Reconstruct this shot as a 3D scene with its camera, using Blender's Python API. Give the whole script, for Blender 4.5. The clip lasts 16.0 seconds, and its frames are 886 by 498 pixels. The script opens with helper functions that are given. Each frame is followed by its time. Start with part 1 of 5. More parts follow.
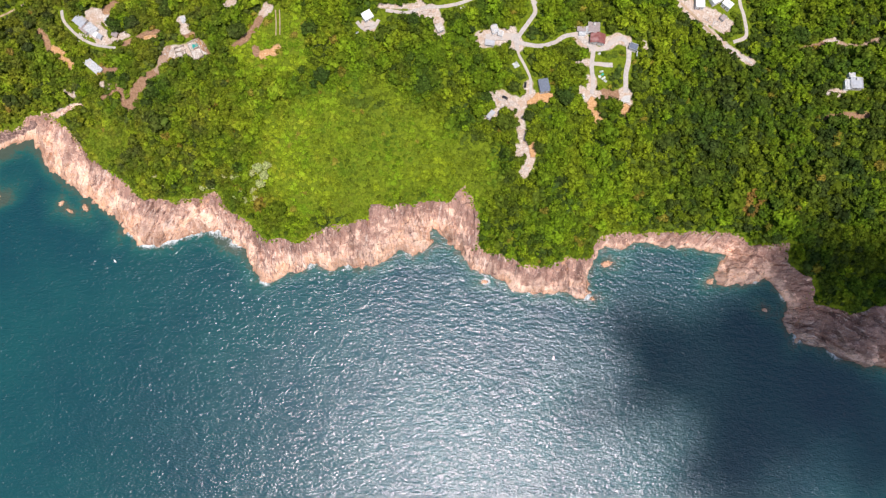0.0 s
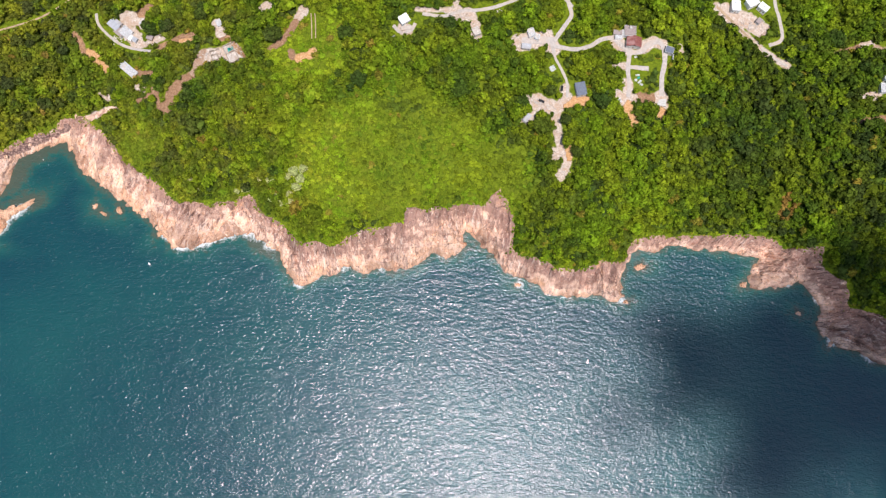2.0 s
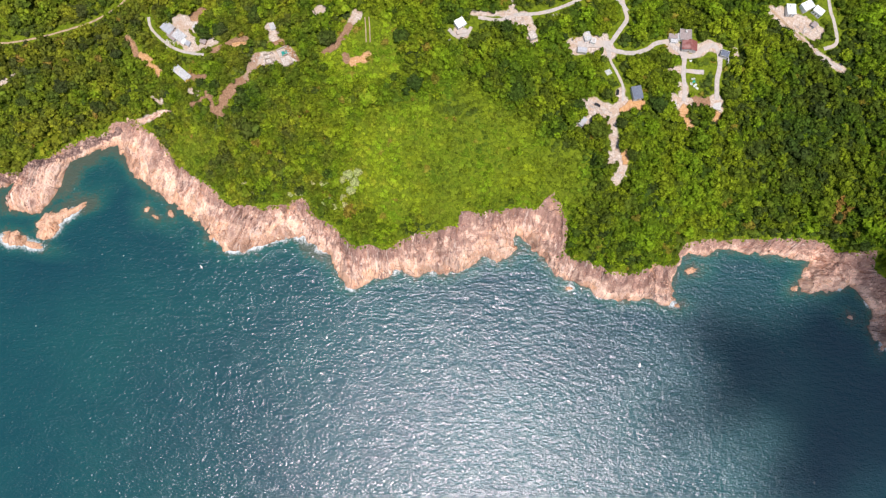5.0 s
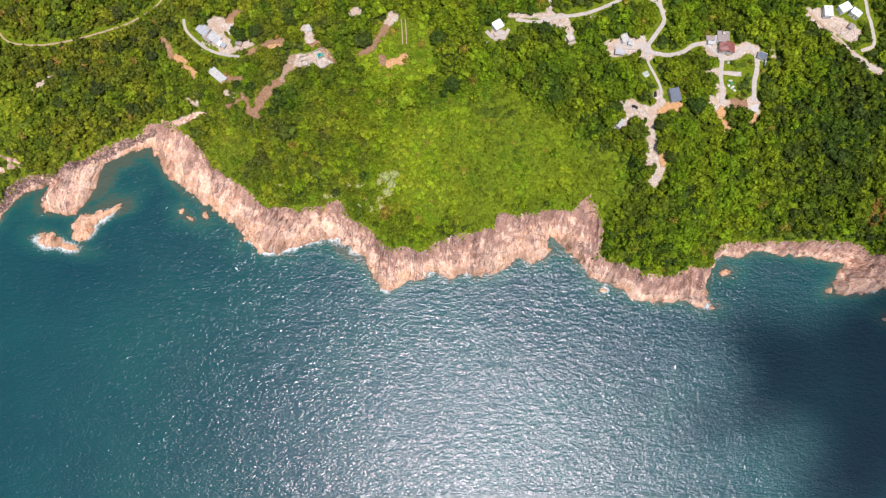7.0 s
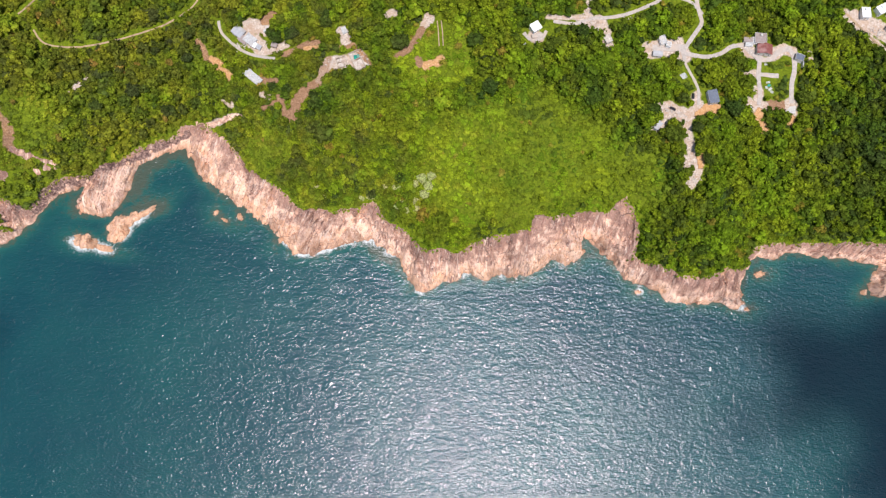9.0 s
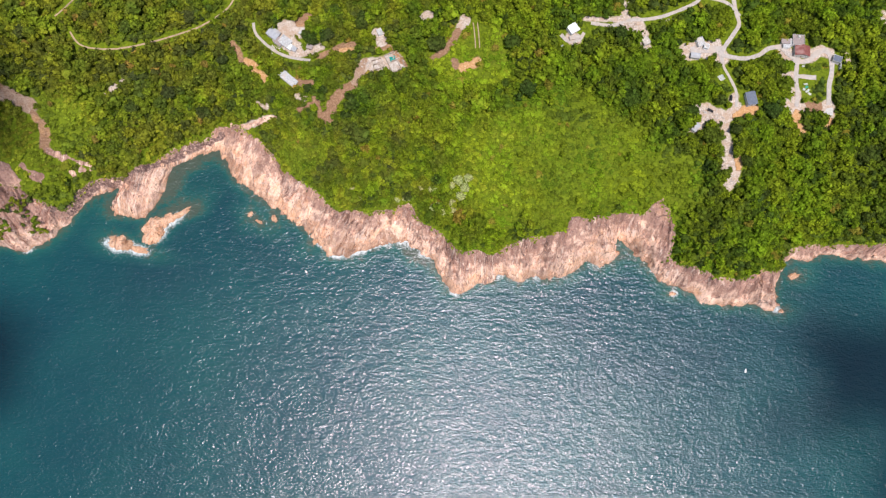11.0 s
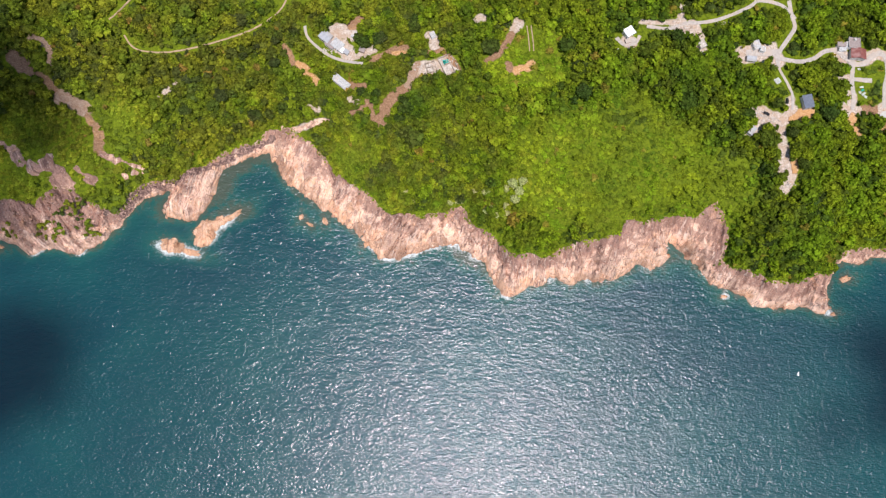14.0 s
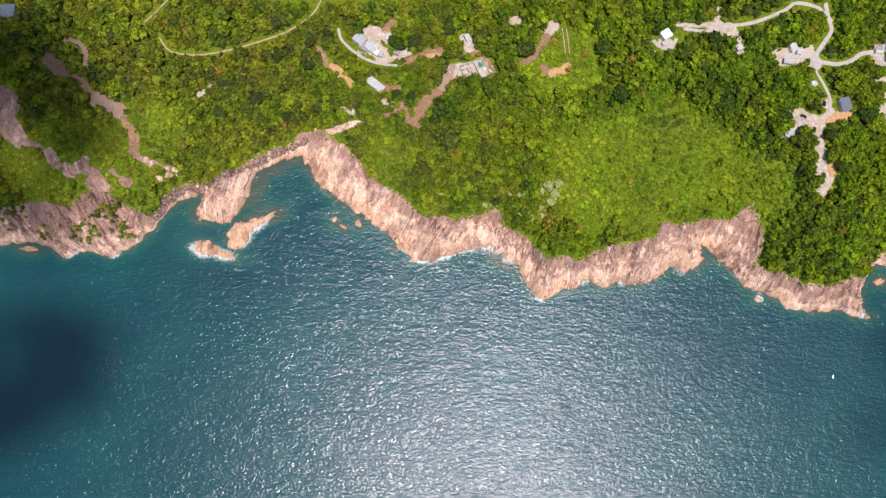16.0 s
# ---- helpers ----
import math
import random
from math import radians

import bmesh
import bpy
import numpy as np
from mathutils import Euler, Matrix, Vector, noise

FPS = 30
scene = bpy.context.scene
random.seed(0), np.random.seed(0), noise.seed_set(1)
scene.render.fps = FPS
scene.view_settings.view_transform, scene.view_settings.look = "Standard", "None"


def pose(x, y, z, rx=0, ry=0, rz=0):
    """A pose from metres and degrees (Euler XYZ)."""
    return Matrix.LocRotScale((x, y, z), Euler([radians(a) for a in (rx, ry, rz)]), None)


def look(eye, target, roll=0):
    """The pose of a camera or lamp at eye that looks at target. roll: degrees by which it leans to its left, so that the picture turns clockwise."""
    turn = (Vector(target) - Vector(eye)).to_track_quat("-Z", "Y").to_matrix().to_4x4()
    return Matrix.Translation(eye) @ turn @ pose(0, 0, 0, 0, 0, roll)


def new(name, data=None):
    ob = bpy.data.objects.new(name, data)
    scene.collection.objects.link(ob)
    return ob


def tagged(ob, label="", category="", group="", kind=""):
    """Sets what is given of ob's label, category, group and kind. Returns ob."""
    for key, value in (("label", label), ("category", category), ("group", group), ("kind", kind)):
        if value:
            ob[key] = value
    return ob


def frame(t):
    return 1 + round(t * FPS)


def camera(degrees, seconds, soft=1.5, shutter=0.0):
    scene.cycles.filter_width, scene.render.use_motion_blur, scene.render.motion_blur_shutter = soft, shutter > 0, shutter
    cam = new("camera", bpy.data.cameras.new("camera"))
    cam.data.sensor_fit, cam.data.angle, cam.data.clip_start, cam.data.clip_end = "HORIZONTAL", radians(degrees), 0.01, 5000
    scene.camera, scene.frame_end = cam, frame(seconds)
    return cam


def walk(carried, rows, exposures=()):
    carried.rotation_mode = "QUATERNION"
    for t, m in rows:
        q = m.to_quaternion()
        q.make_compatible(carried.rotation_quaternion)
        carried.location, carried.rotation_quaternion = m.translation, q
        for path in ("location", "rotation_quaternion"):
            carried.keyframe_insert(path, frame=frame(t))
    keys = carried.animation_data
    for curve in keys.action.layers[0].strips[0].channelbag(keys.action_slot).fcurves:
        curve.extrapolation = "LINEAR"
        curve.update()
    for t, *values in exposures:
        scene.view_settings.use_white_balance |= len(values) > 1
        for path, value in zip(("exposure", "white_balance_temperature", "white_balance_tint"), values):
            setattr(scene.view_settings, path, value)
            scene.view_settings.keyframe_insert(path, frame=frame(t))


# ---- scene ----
cam = camera(72.0, 16.0, soft=1.3)
# seconds, eye x, y, z in metres, turn about x, y, z in degrees: a slow flight to the west, looking almost straight down
PATH = [
    (0, 0.00, 0.00, 471.56, 11.386, -1.750, 0.012),
    (1, -12.53, 1.07, 471.51, 11.405, -1.696, 0.051),
    (2, -25.15, 2.07, 471.43, 11.412, -1.637, 0.089),
    (3, -37.83, 3.02, 471.36, 11.409, -1.573, 0.124),
    (4, -50.57, 3.91, 471.29, 11.397, -1.505, 0.158),
    (5, -63.35, 4.76, 471.23, 11.380, -1.434, 0.190),
    (6, -76.16, 5.58, 471.18, 11.358, -1.361, 0.221),
    (7, -89.00, 6.36, 471.16, 11.332, -1.286, 0.250),
    (8, -101.86, 7.11, 471.16, 11.306, -1.212, 0.277),
    (9, -114.73, 7.84, 471.19, 11.281, -1.140, 0.303),
    (10, -127.59, 8.55, 471.23, 11.257, -1.069, 0.328),
    (11, -140.46, 9.24, 471.28, 11.238, -1.001, 0.351),
    (12, -153.32, 9.92, 471.33, 11.225, -0.937, 0.373),
    (13, -166.16, 10.57, 471.39, 11.220, -0.879, 0.394),
    (14, -178.99, 11.21, 471.42, 11.224, -0.826, 0.414),
    (15, -191.80, 11.83, 471.42, 11.239, -0.781, 0.434),
    (16, -204.60, 12.44, 471.37, 11.267, -0.743, 0.452),
]
walk(cam, [(t, pose(x, y, z, rx, ry, rz)) for t, x, y, z, rx, ry, rz in PATH], exposures=((0, -0.04), (6, -0.07), (8, -0.10), (13, -0.15), (16, -0.14)))

# ---- light ----
SUN_WAY = Vector((0.088, -0.297, 0.97)).normalized()  # towards the sun, high in the south-south-east
world = bpy.data.worlds.new("sky")
world.use_nodes = True
scene.world = world
sky = world.node_tree.nodes.new("ShaderNodeTexSky")
sky.sky_type, sky.sun_disc = "NISHITA", False
sky.sun_elevation = math.asin(SUN_WAY.z)
sky.sun_rotation = math.atan2(SUN_WAY.x, SUN_WAY.y)
world.node_tree.links.new(sky.outputs[0], world.node_tree.nodes["Background"].inputs["Color"])
world.node_tree.nodes["Background"].inputs["Strength"].default_value = 0.125
sun = new("sun", bpy.data.lights.new("sun", "SUN"))
sun.data.energy, sun.data.angle, sun.data.color = 4.85, radians(0.9), (1.0, 0.944, 0.912)
sun.matrix_world = look(SUN_WAY * 1000, (0, 0, 0))


# ---- materials ----
class Shader:
    """A node material with short ways to add nodes."""

    def __init__(self, name, rough=0.8, metal=0.0):
        self.mat = bpy.data.materials.new(name)
        self.mat.use_nodes = True
        self.tree = self.mat.node_tree
        self.out = self.tree.nodes["Principled BSDF"]
        self.out.inputs["Roughness"].default_value = rough
        self.out.inputs["Metallic"].default_value = metal

    def node(self, kind, **values):
        n = self.tree.nodes.new("ShaderNode" + kind)
        for key, v in values.items():
            socket = n.inputs[key.replace("_", " ")]
            if isinstance(v, bpy.types.NodeSocket):
                self.tree.links.new(v, socket)
            else:
                socket.default_value = v
        return n

    def place(self):
        return self.node("NewGeometry").outputs["Position"]

    def local(self):
        return self.node("TexCoord").outputs["Object"]

    def noise(self, size, detail=4.0, rough=0.6, at=None, stretch=None, twist=0.0):
        at = at or self.place()
        if stretch:
            m = self.node("Mapping", Vector=at, Scale=stretch, Rotation=(0, 0, radians(twist)))
            at = m.outputs[0]
        return self.node("TexNoise", Vector=at, Scale=1.0 / size, Detail=detail, Roughness=rough).outputs["Fac"]

    def ramp(self, fac, *stops, hard=False):
        n = self.node("ValToRGB", Fac=fac)
        el = n.color_ramp.elements
        while len(el) < len(stops):
            el.new(0.5)
        for e, (p, c) in zip(el, stops):
            e.position, e.color = p, (*c, 1) if isinstance(c, tuple) else (c, c, c, 1)
        return n.outputs["Color"]

    def math(self, op, a, b=0.5, clamp=False):
        n = self.tree.nodes.new("ShaderNodeMath")
        n.operation, n.use_clamp = op, clamp
        for k, v in enumerate((a, b)):
            if isinstance(v, bpy.types.NodeSocket):
                self.tree.links.new(v, n.inputs[k])
            else:
                n.inputs[k].default_value = v
        return n.outputs[0]

    def mix(self, fac, a, b, blend="MIX"):
        n = self.tree.nodes.new("ShaderNodeMix")
        n.data_type, n.blend_type = "RGBA", blend
        for k, v in ((0, fac), (6, a), (7, b)):
            if isinstance(v, bpy.types.NodeSocket):
                self.tree.links.new(v, n.inputs[k])
            else:
                n.inputs[k].default_value = (*v, 1) if isinstance(v, tuple) else v
        return n.outputs[2]

    def attr(self, name):
        n = self.tree.nodes.new("ShaderNodeAttribute")
        n.attribute_name = name
        return n.outputs["Fac"]

    def colour(self, v):
        if isinstance(v, bpy.types.NodeSocket):
            self.tree.links.new(v, self.out.inputs["Base Color"])
        else:
            self.out.inputs["Base Color"].default_value = (*v, 1)
        return self

    def bump(self, height, strength=0.5, distance=1.0):
        n = self.node("Bump", Height=height, Strength=strength, Distance=distance)
        self.tree.links.new(n.outputs[0], self.out.inputs["Normal"])
        return self

    def rough(self, v):
        self.tree.links.new(v, self.out.inputs["Roughness"])
        return self


def mottled(name, a, b, size=1.5, rough=0.85, bump=0.15, c=None, at_object=False):
    """A plain surface in two or three tones, at two scales, with fine relief."""
    s = Shader(name, rough)
    at = s.local() if at_object else None
    col = s.ramp(s.noise(size, 6, 0.65, at), (0.32, a), (0.68, b))
    if c:
        col = s.mix(s.ramp(s.noise(size * 5, 3, 0.5, at), (0.5, 0.0), (0.7, 0.9)), col, c)
    s.colour(col)
    if bump:
        s.bump(s.noise(size * 0.3, 5, 0.6, at), bump, 0.1)
    return s.mat


def rock_colours(s, shore=False):
    """Bleached granite: ochre at the water, cream and peach above it, mauve-brown and stained towards the top, split by joints that run up the bank."""
    z = s.node("SeparateXYZ", Vector=s.place()).outputs["Z"]
    if shore:
        up = s.attr("bank")
        flow = s.node("CombineXYZ", X=s.attr("across"), Y=s.math("MULTIPLY", s.attr("rise"), 0.42), Z=s.math("MULTIPLY", z, 0.02)).outputs[0]
    else:
        up = s.math("MULTIPLY", z, 0.022)
        flow = s.node("Mapping", Vector=s.place(), Scale=(1.0, 0.25, 0.4), Rotation=(0, 0, -0.3)).outputs[0]
    warp = s.node("TexNoise", Vector=s.place(), Scale=0.16, Detail=3.0)
    bent = s.node("VectorMath", Vector=warp.outputs["Color"])
    bent.operation = "SCALE"
    bent.inputs["Scale"].default_value = 2.2
    bend = s.node("VectorMath")
    bend.operation = "ADD"
    s.tree.links.new(flow, bend.inputs[0])
    s.tree.links.new(bent.outputs[0], bend.inputs[1])
    flow = bend.outputs[0]
    lines = s.node("Mapping", Vector=flow, Scale=(1.0, 0.45, 1.0)).outputs[0]
    high = s.math("ADD", up, s.math("MULTIPLY", s.math("SUBTRACT", s.noise(8, 5, 0.62), 0.5), 1.6))
    high = s.math("ADD", high, s.math("MULTIPLY", s.math("SUBTRACT", s.noise(1.7, 4, 0.66, at=flow), 0.5), 0.5))
    tone = s.ramp(high, (0.0, (0.68, 0.42, 0.29)), (0.12, (0.82, 0.56, 0.42)), (0.25, (0.78, 0.53, 0.42)), (0.35, (0.58, 0.37, 0.285)), (0.50, (0.42, 0.255, 0.20)), (1.0, (0.32, 0.195, 0.165)))
    low = s.math("ADD", z, s.math("MULTIPLY", s.noise(6, 6, 0.75), 5.0))
    tone = s.mix(s.ramp(s.math("DIVIDE", low, 8.0, True), (0.22, 0.85), (0.34, 0.5), (0.48, 0.0)), tone, (0.33, 0.17, 0.09))
    tone = s.mix(s.ramp(s.noise(13, 6, 0.7), (0.57, 0.0), (0.68, 0.5)), tone, (0.64, 0.35, 0.19))
    where = s.ramp(s.noise(24, 3, 0.55), (0.49, 0.0), (0.60, 0.85))
    tone = s.mix(s.math("MULTIPLY", where, s.ramp(s.noise(1.5, 3, 0.6, at=lines), (0.38, 1.0), (0.47, 0.0))), tone, (0.20, 0.12, 0.105))
    tone = s.mix(s.math("MULTIPLY", where, s.ramp(s.noise(1.9, 3, 0.6, at=lines), (0.55, 0.0), (0.64, 0.9))), tone, (0.86, 0.68, 0.58))
    for scale, width, share, dull in ((0.11, 0.016, 0.52, 0.66), (0.34, 0.032, 0.50, 0.74)):
        slabs = s.node("TexVoronoi", Vector=flow, Scale=scale)
        value = s.node("SeparateXYZ", Vector=slabs.outputs["Color"]).outputs["X"]
        tone = s.mix(1.0, tone, s.ramp(value, (0.0, (dull, dull * 0.95, dull * 0.94)), (0.45, (1.0, 0.985, 0.975)), (1.0, (1.12, 1.10, 1.08))), "MULTIPLY")
        rift = s.node("TexVoronoi", Vector=flow, Scale=scale)
        rift.feature, rift.voronoi_dimensions, slabs.voronoi_dimensions = "DISTANCE_TO_EDGE", "2D", "2D"
        open_rift = s.math("ADD", rift.outputs["Distance"], s.ramp(s.noise(7.0, 4, 0.65), (share, 0.0), (share + 0.06, 0.4)))
        tone = s.mix(s.ramp(open_rift, (0.0, 0.9), (width, 0.0)), tone, (0.09, 0.06, 0.055))
    speck = s.noise(1.2, 5, 0.75)
    tone = s.mix(s.ramp(speck, (0.33, 0.85), (0.43, 0.0)), tone, (0.17, 0.11, 0.10))
    tone = s.mix(s.ramp(speck, (0.58, 0.0), (0.68, 0.7)), tone, (0.92, 0.77, 0.67))
    return tone


def rock_relief(s):
    return s.math("ADD", s.noise(3.0, 7, 0.75), s.math("MULTIPLY", s.noise(0.9, 6, 0.75), 0.5))


def make_rock(name="granite", ochre=0.0):
    s = Shader(name, 0.85)
    col = rock_colours(s)
    if ochre:
        col = s.mix(ochre, col, s.ramp(s.noise(5, 6, 0.7), (0.35, (0.34, 0.14, 0.05)), (0.6, (0.78, 0.46, 0.25))))
    s.colour(col).bump(rock_relief(s), 0.8, 0.7)
    return s.mat


def make_ground():
    s = Shader("ground", 0.95)
    s.out.inputs["Specular IOR Level"].default_value = 0.05
    green = s.ramp(s.noise(2.2, 6, 0.7), (0.3, (0.035, 0.05, 0.007)), (0.50, (0.13, 0.175, 0.011)), (0.72, (0.20, 0.25, 0.016)))
    green = s.mix(s.ramp(s.noise(14, 4, 0.6), (0.5, 0.0), (0.72, 0.4)), green, (0.16, 0.18, 0.02))
    spot = s.noise(1.2, 7, 0.78)
    pale = s.ramp(spot, (0.32, (0.27, 0.20, 0.155)), (0.48, (0.50, 0.40, 0.33)), (0.66, (0.76, 0.68, 0.62)))
    pale = s.mix(s.ramp(s.noise(4.5, 5, 0.65), (0.44, 0.0), (0.62, 0.75)), pale, (0.46, 0.31, 0.215))
    brown = s.ramp(spot, (0.32, (0.17, 0.09, 0.055)), (0.5, (0.30, 0.17, 0.10)), (0.68, (0.45, 0.30, 0.20)))
    orange = s.ramp(spot, (0.34, (0.40, 0.21, 0.10)), (0.52, (0.56, 0.31, 0.14)), (0.66, (0.70, 0.50, 0.32)))
    tone = s.attr("tone")
    soil = s.mix(s.ramp(tone, (0.2, 0.0), (0.35, 1.0)), pale, brown)
    soil = s.mix(s.ramp(s.math("ADD", tone, s.math("MULTIPLY", s.math("SUBTRACT", s.noise(6, 4, 0.6), 0.5), 0.5)), (0.68, 0.0), (0.85, 1.0)), soil, orange)
    ragged = s.math("MULTIPLY", s.math("SUBTRACT", s.noise(2.2, 7, 0.82), 0.5), 2.6)
    bare = s.attr("bare")
    bare = s.math("ADD", bare, s.math("MULTIPLY", ragged, s.math("MULTIPLY", bare, 0.75)))
    col = s.mix(s.ramp(bare, (0.30, 0.0), (0.60, 1.0)), green, soil)
    edge = s.math("ADD", s.attr("rock"), s.math("MULTIPLY", ragged, 0.6))
    col = s.mix(s.ramp(edge, (0.4, 0.0), (0.52, 1.0)), col, rock_colours(s, True))
    # darker, ragged-edged rock tone along the gully lines
    gully_mix = s.ramp(s.math("ADD", s.attr("gully"), s.math("MULTIPLY", ragged, 0.3)), (0.35, 0.0), (0.6, 0.9))
    col = s.mix(gully_mix, col, s.ramp(s.noise(1.6, 6, 0.75), (0.36, (0.05, 0.033, 0.033)), (0.50, (0.17, 0.105, 0.095)), (0.62, (0.58, 0.38, 0.30))))
    s.colour(col).bump(rock_relief(s), 0.8, 0.5)
    return s.mat


def make_foliage(name="foliage"):
    s = Shader(name, 0.8)
    tint = s.math("DIVIDE", s.attr("tint"), 2.0)
    col = s.ramp(tint, (0.0, (0.048, 0.068, 0.018)), (0.15, (0.096, 0.132, 0.015)), (0.32, (0.160, 0.208, 0.013)), (0.5, (0.258, 0.322, 0.016)),
                 (0.62, (0.27, 0.21, 0.03)), (0.8, (0.30, 0.15, 0.045)), (0.97, (0.44, 0.42, 0.17)))
    leaf = s.node("NewGeometry").outputs["Random Per Island"]
    col = s.mix(1.0, col, s.ramp(leaf, (0.0, 0.50), (0.5, 0.98), (1.0, 1.42)), "MULTIPLY")
    fine = s.ramp(s.noise(1.0, 4, 0.75), (0.34, 0.60), (0.5, 0.98), (0.66, 1.27))
    col = s.mix(1.0, col, fine, "MULTIPLY")
    cool = s.ramp(s.noise(28, 4, 0.6), (0.44, 0.0), (0.60, 0.75))
    col = s.mix(cool, col, s.mix(1.0, col, (0.74, 1.0, 0.85), "MULTIPLY"))
    west = s.math("MULTIPLY", s.math("ADD", s.node("SeparateXYZ", Vector=s.place()).outputs["X"], 110.0), -0.0008)
    dry = s.ramp(s.math("ADD", s.noise(17, 5, 0.65), west), (0.50, 0.0), (0.66, 0.6))
    dry = s.math("MULTIPLY", dry, s.ramp(tint, (0.8, 1.0), (0.9, 0.0)))
    col = s.mix(dry, col, s.mix(1.0, col, (1.28, 0.94, 1.8), "MULTIPLY"))
    s.colour(col)
    s.out.inputs["Specular IOR Level"].default_value = 0.04
    thin = s.node("BsdfTranslucent", Color=col)
    both = s.node("MixShader", Fac=0.18)
    s.tree.links.new(s.out.outputs[0], both.inputs[1])
    s.tree.links.new(thin.outputs[0], both.inputs[2])
    s.tree.links.new(both.outputs[0], s.tree.nodes["Material Output"].inputs["Surface"])
    return s.mat


def make_sea():
    s = Shader("sea_water", 0.2)
    deep = s.ramp(s.noise(130, 4, 0.6), (0.35, (0.003, 0.044, 0.056)), (0.65, (0.005, 0.064, 0.066)))
    shallow = s.attr("shallow")
    col = s.mix(s.ramp(shallow, (0.25, 0.0), (0.85, 0.8)), deep, (0.015, 0.108, 0.083))
    col = s.mix(s.ramp(s.math("ADD", shallow, s.math("MULTIPLY", s.math("SUBTRACT", s.noise(5, 6, 0.75), 0.5), 1.9)), (0.62, 0.0), (1.15, 0.62)), col, (0.085, 0.07, 0.042))
    foam = s.math("ADD", s.attr("foam"), s.math("MULTIPLY", s.math("SUBTRACT", s.noise(1.8, 8, 0.8), 0.5), 2.4))
    froth = s.ramp(foam, (0.47, 0.0), (1.0, 0.92))
    col = s.mix(froth, col, (0.72, 0.76, 0.77))
    s.colour(col)
    s.out.inputs["Specular Tint"].default_value = (0.93, 0.90, 1.0, 1.0)
    s.out.inputs["IOR"].default_value = 1.39
    s.out.inputs["Specular IOR Level"].default_value = 0.95
    mid = s.noise(3.3, 2, 0.5, stretch=(0.62, 1.1, 1.0), twist=14)
    chop = s.noise(1.3, 2, 0.5, stretch=(0.66, 1.1, 1.0), twist=8)
    ripple = s.noise(0.55, 2, 0.5, stretch=(0.8, 1.1, 1.0), twist=-14)
    swell = s.noise(11, 3, 0.5, stretch=(0.6, 1.2, 1.0), twist=18)
    h = s.math("ADD", s.math("MULTIPLY", chop, 0.40), s.math("ADD", s.math("MULTIPLY", ripple, 0.08), s.math("ADD", s.math("MULTIPLY", swell, 0.6), s.math("MULTIPLY", mid, 0.52))))
    crest = s.ramp(s.noise(1.8, 1, 0.5, stretch=(0.7, 1.1, 1.0), twist=10), (0.58, 0.0), (0.70, 1.0))
    h = s.math("ADD", h, s.math("MULTIPLY", crest, 0.10))
    s.bump(h, 1.0, 1.0)
    s.rough(s.ramp(froth, (0.0, 0.205), (1.0, 0.8)))
    return s.mat


GROUND, ROCK, LEAF, SEA = make_ground(), make_rock(), make_foliage(), make_sea()
OCHRE = make_rock("ochre_granite", 0.38)
BARK = mottled("bark", (0.10, 0.07, 0.05), (0.20, 0.15, 0.11), 0.3, 0.9, 0.4)
CONCRETE = mottled("weathered_concrete", (0.36, 0.315, 0.285), (0.54, 0.475, 0.435), 1.7, 0.9, 0.2, (0.50, 0.40, 0.33))
RUBBLE = mottled("rubble", (0.30, 0.24, 0.20), (0.72, 0.66, 0.61), 1.0, 0.9, 0.3, (0.36, 0.25, 0.18))
WHITE = mottled("white_paint", (0.74, 0.74, 0.73), (0.86, 0.86, 0.85), 1.2, 0.55, 0.05)
TAN = mottled("tan_concrete", (0.36, 0.24, 0.14), (0.50, 0.36, 0.24), 1.4, 0.9, 0.2, (0.26, 0.19, 0.11))
OLDWHITE = mottled("weathered_white_sheet", (0.24, 0.23, 0.23), (0.66, 0.66, 0.66), 0.9, 0.6, 0.05, (0.55, 0.47, 0.40))
PLASTER = mottled("grey_plaster", (0.42, 0.40, 0.38), (0.60, 0.58, 0.55), 1.0, 0.85, 0.1)
GREYSHEET = mottled("grey_sheet_metal", (0.30, 0.31, 0.34), (0.48, 0.48, 0.50), 1.6, 0.5, 0.1, (0.36, 0.30, 0.26))
BLUEGREY = mottled("blue_grey_sheet", (0.10, 0.115, 0.155), (0.17, 0.19, 0.24), 1.3, 0.5, 0.1)
REDSHEET = mottled("rusty_red_sheet", (0.15, 0.04, 0.035), (0.30, 0.10, 0.08), 0.9, 0.6, 0.1, (0.40, 0.22, 0.20))
TAUPE = mottled("taupe_roofing", (0.24, 0.19, 0.18), (0.38, 0.31, 0.29), 0.8, 0.8, 0.1)
STONE = mottled("old_stone_wall", (0.30, 0.24, 0.19), (0.48, 0.40, 0.33), 0.8, 0.9, 0.4)
TEAL = mottled("turquoise_tarpaulin", (0.02, 0.42, 0.36), (0.05, 0.55, 0.46), 0.5, 0.5, 0.1)
DARK = mottled("dark_opening", (0.02, 0.02, 0.022), (0.04, 0.04, 0.045), 0.5, 0.3, 0.0)
WOOD = mottled("weathered_timber", (0.20, 0.13, 0.08), (0.33, 0.23, 0.15), 0.4, 0.8, 0.2)
CARPAINT = mottled("black_car_paint", (0.018, 0.018, 0.022), (0.03, 0.03, 0.035), 0.4, 0.25, 0.0)
GLASS = mottled("car_glass", (0.03, 0.035, 0.04), (0.05, 0.055, 0.06), 0.4, 0.08, 0.0)
TYRE = mottled("tyre_rubber", (0.02, 0.02, 0.02), (0.035, 0.035, 0.035), 0.2, 0.9, 0.1)
CLOUDY = mottled("cloud", (0.80, 0.80, 0.82), (0.9, 0.9, 0.9), 60, 1.0, 0.0)

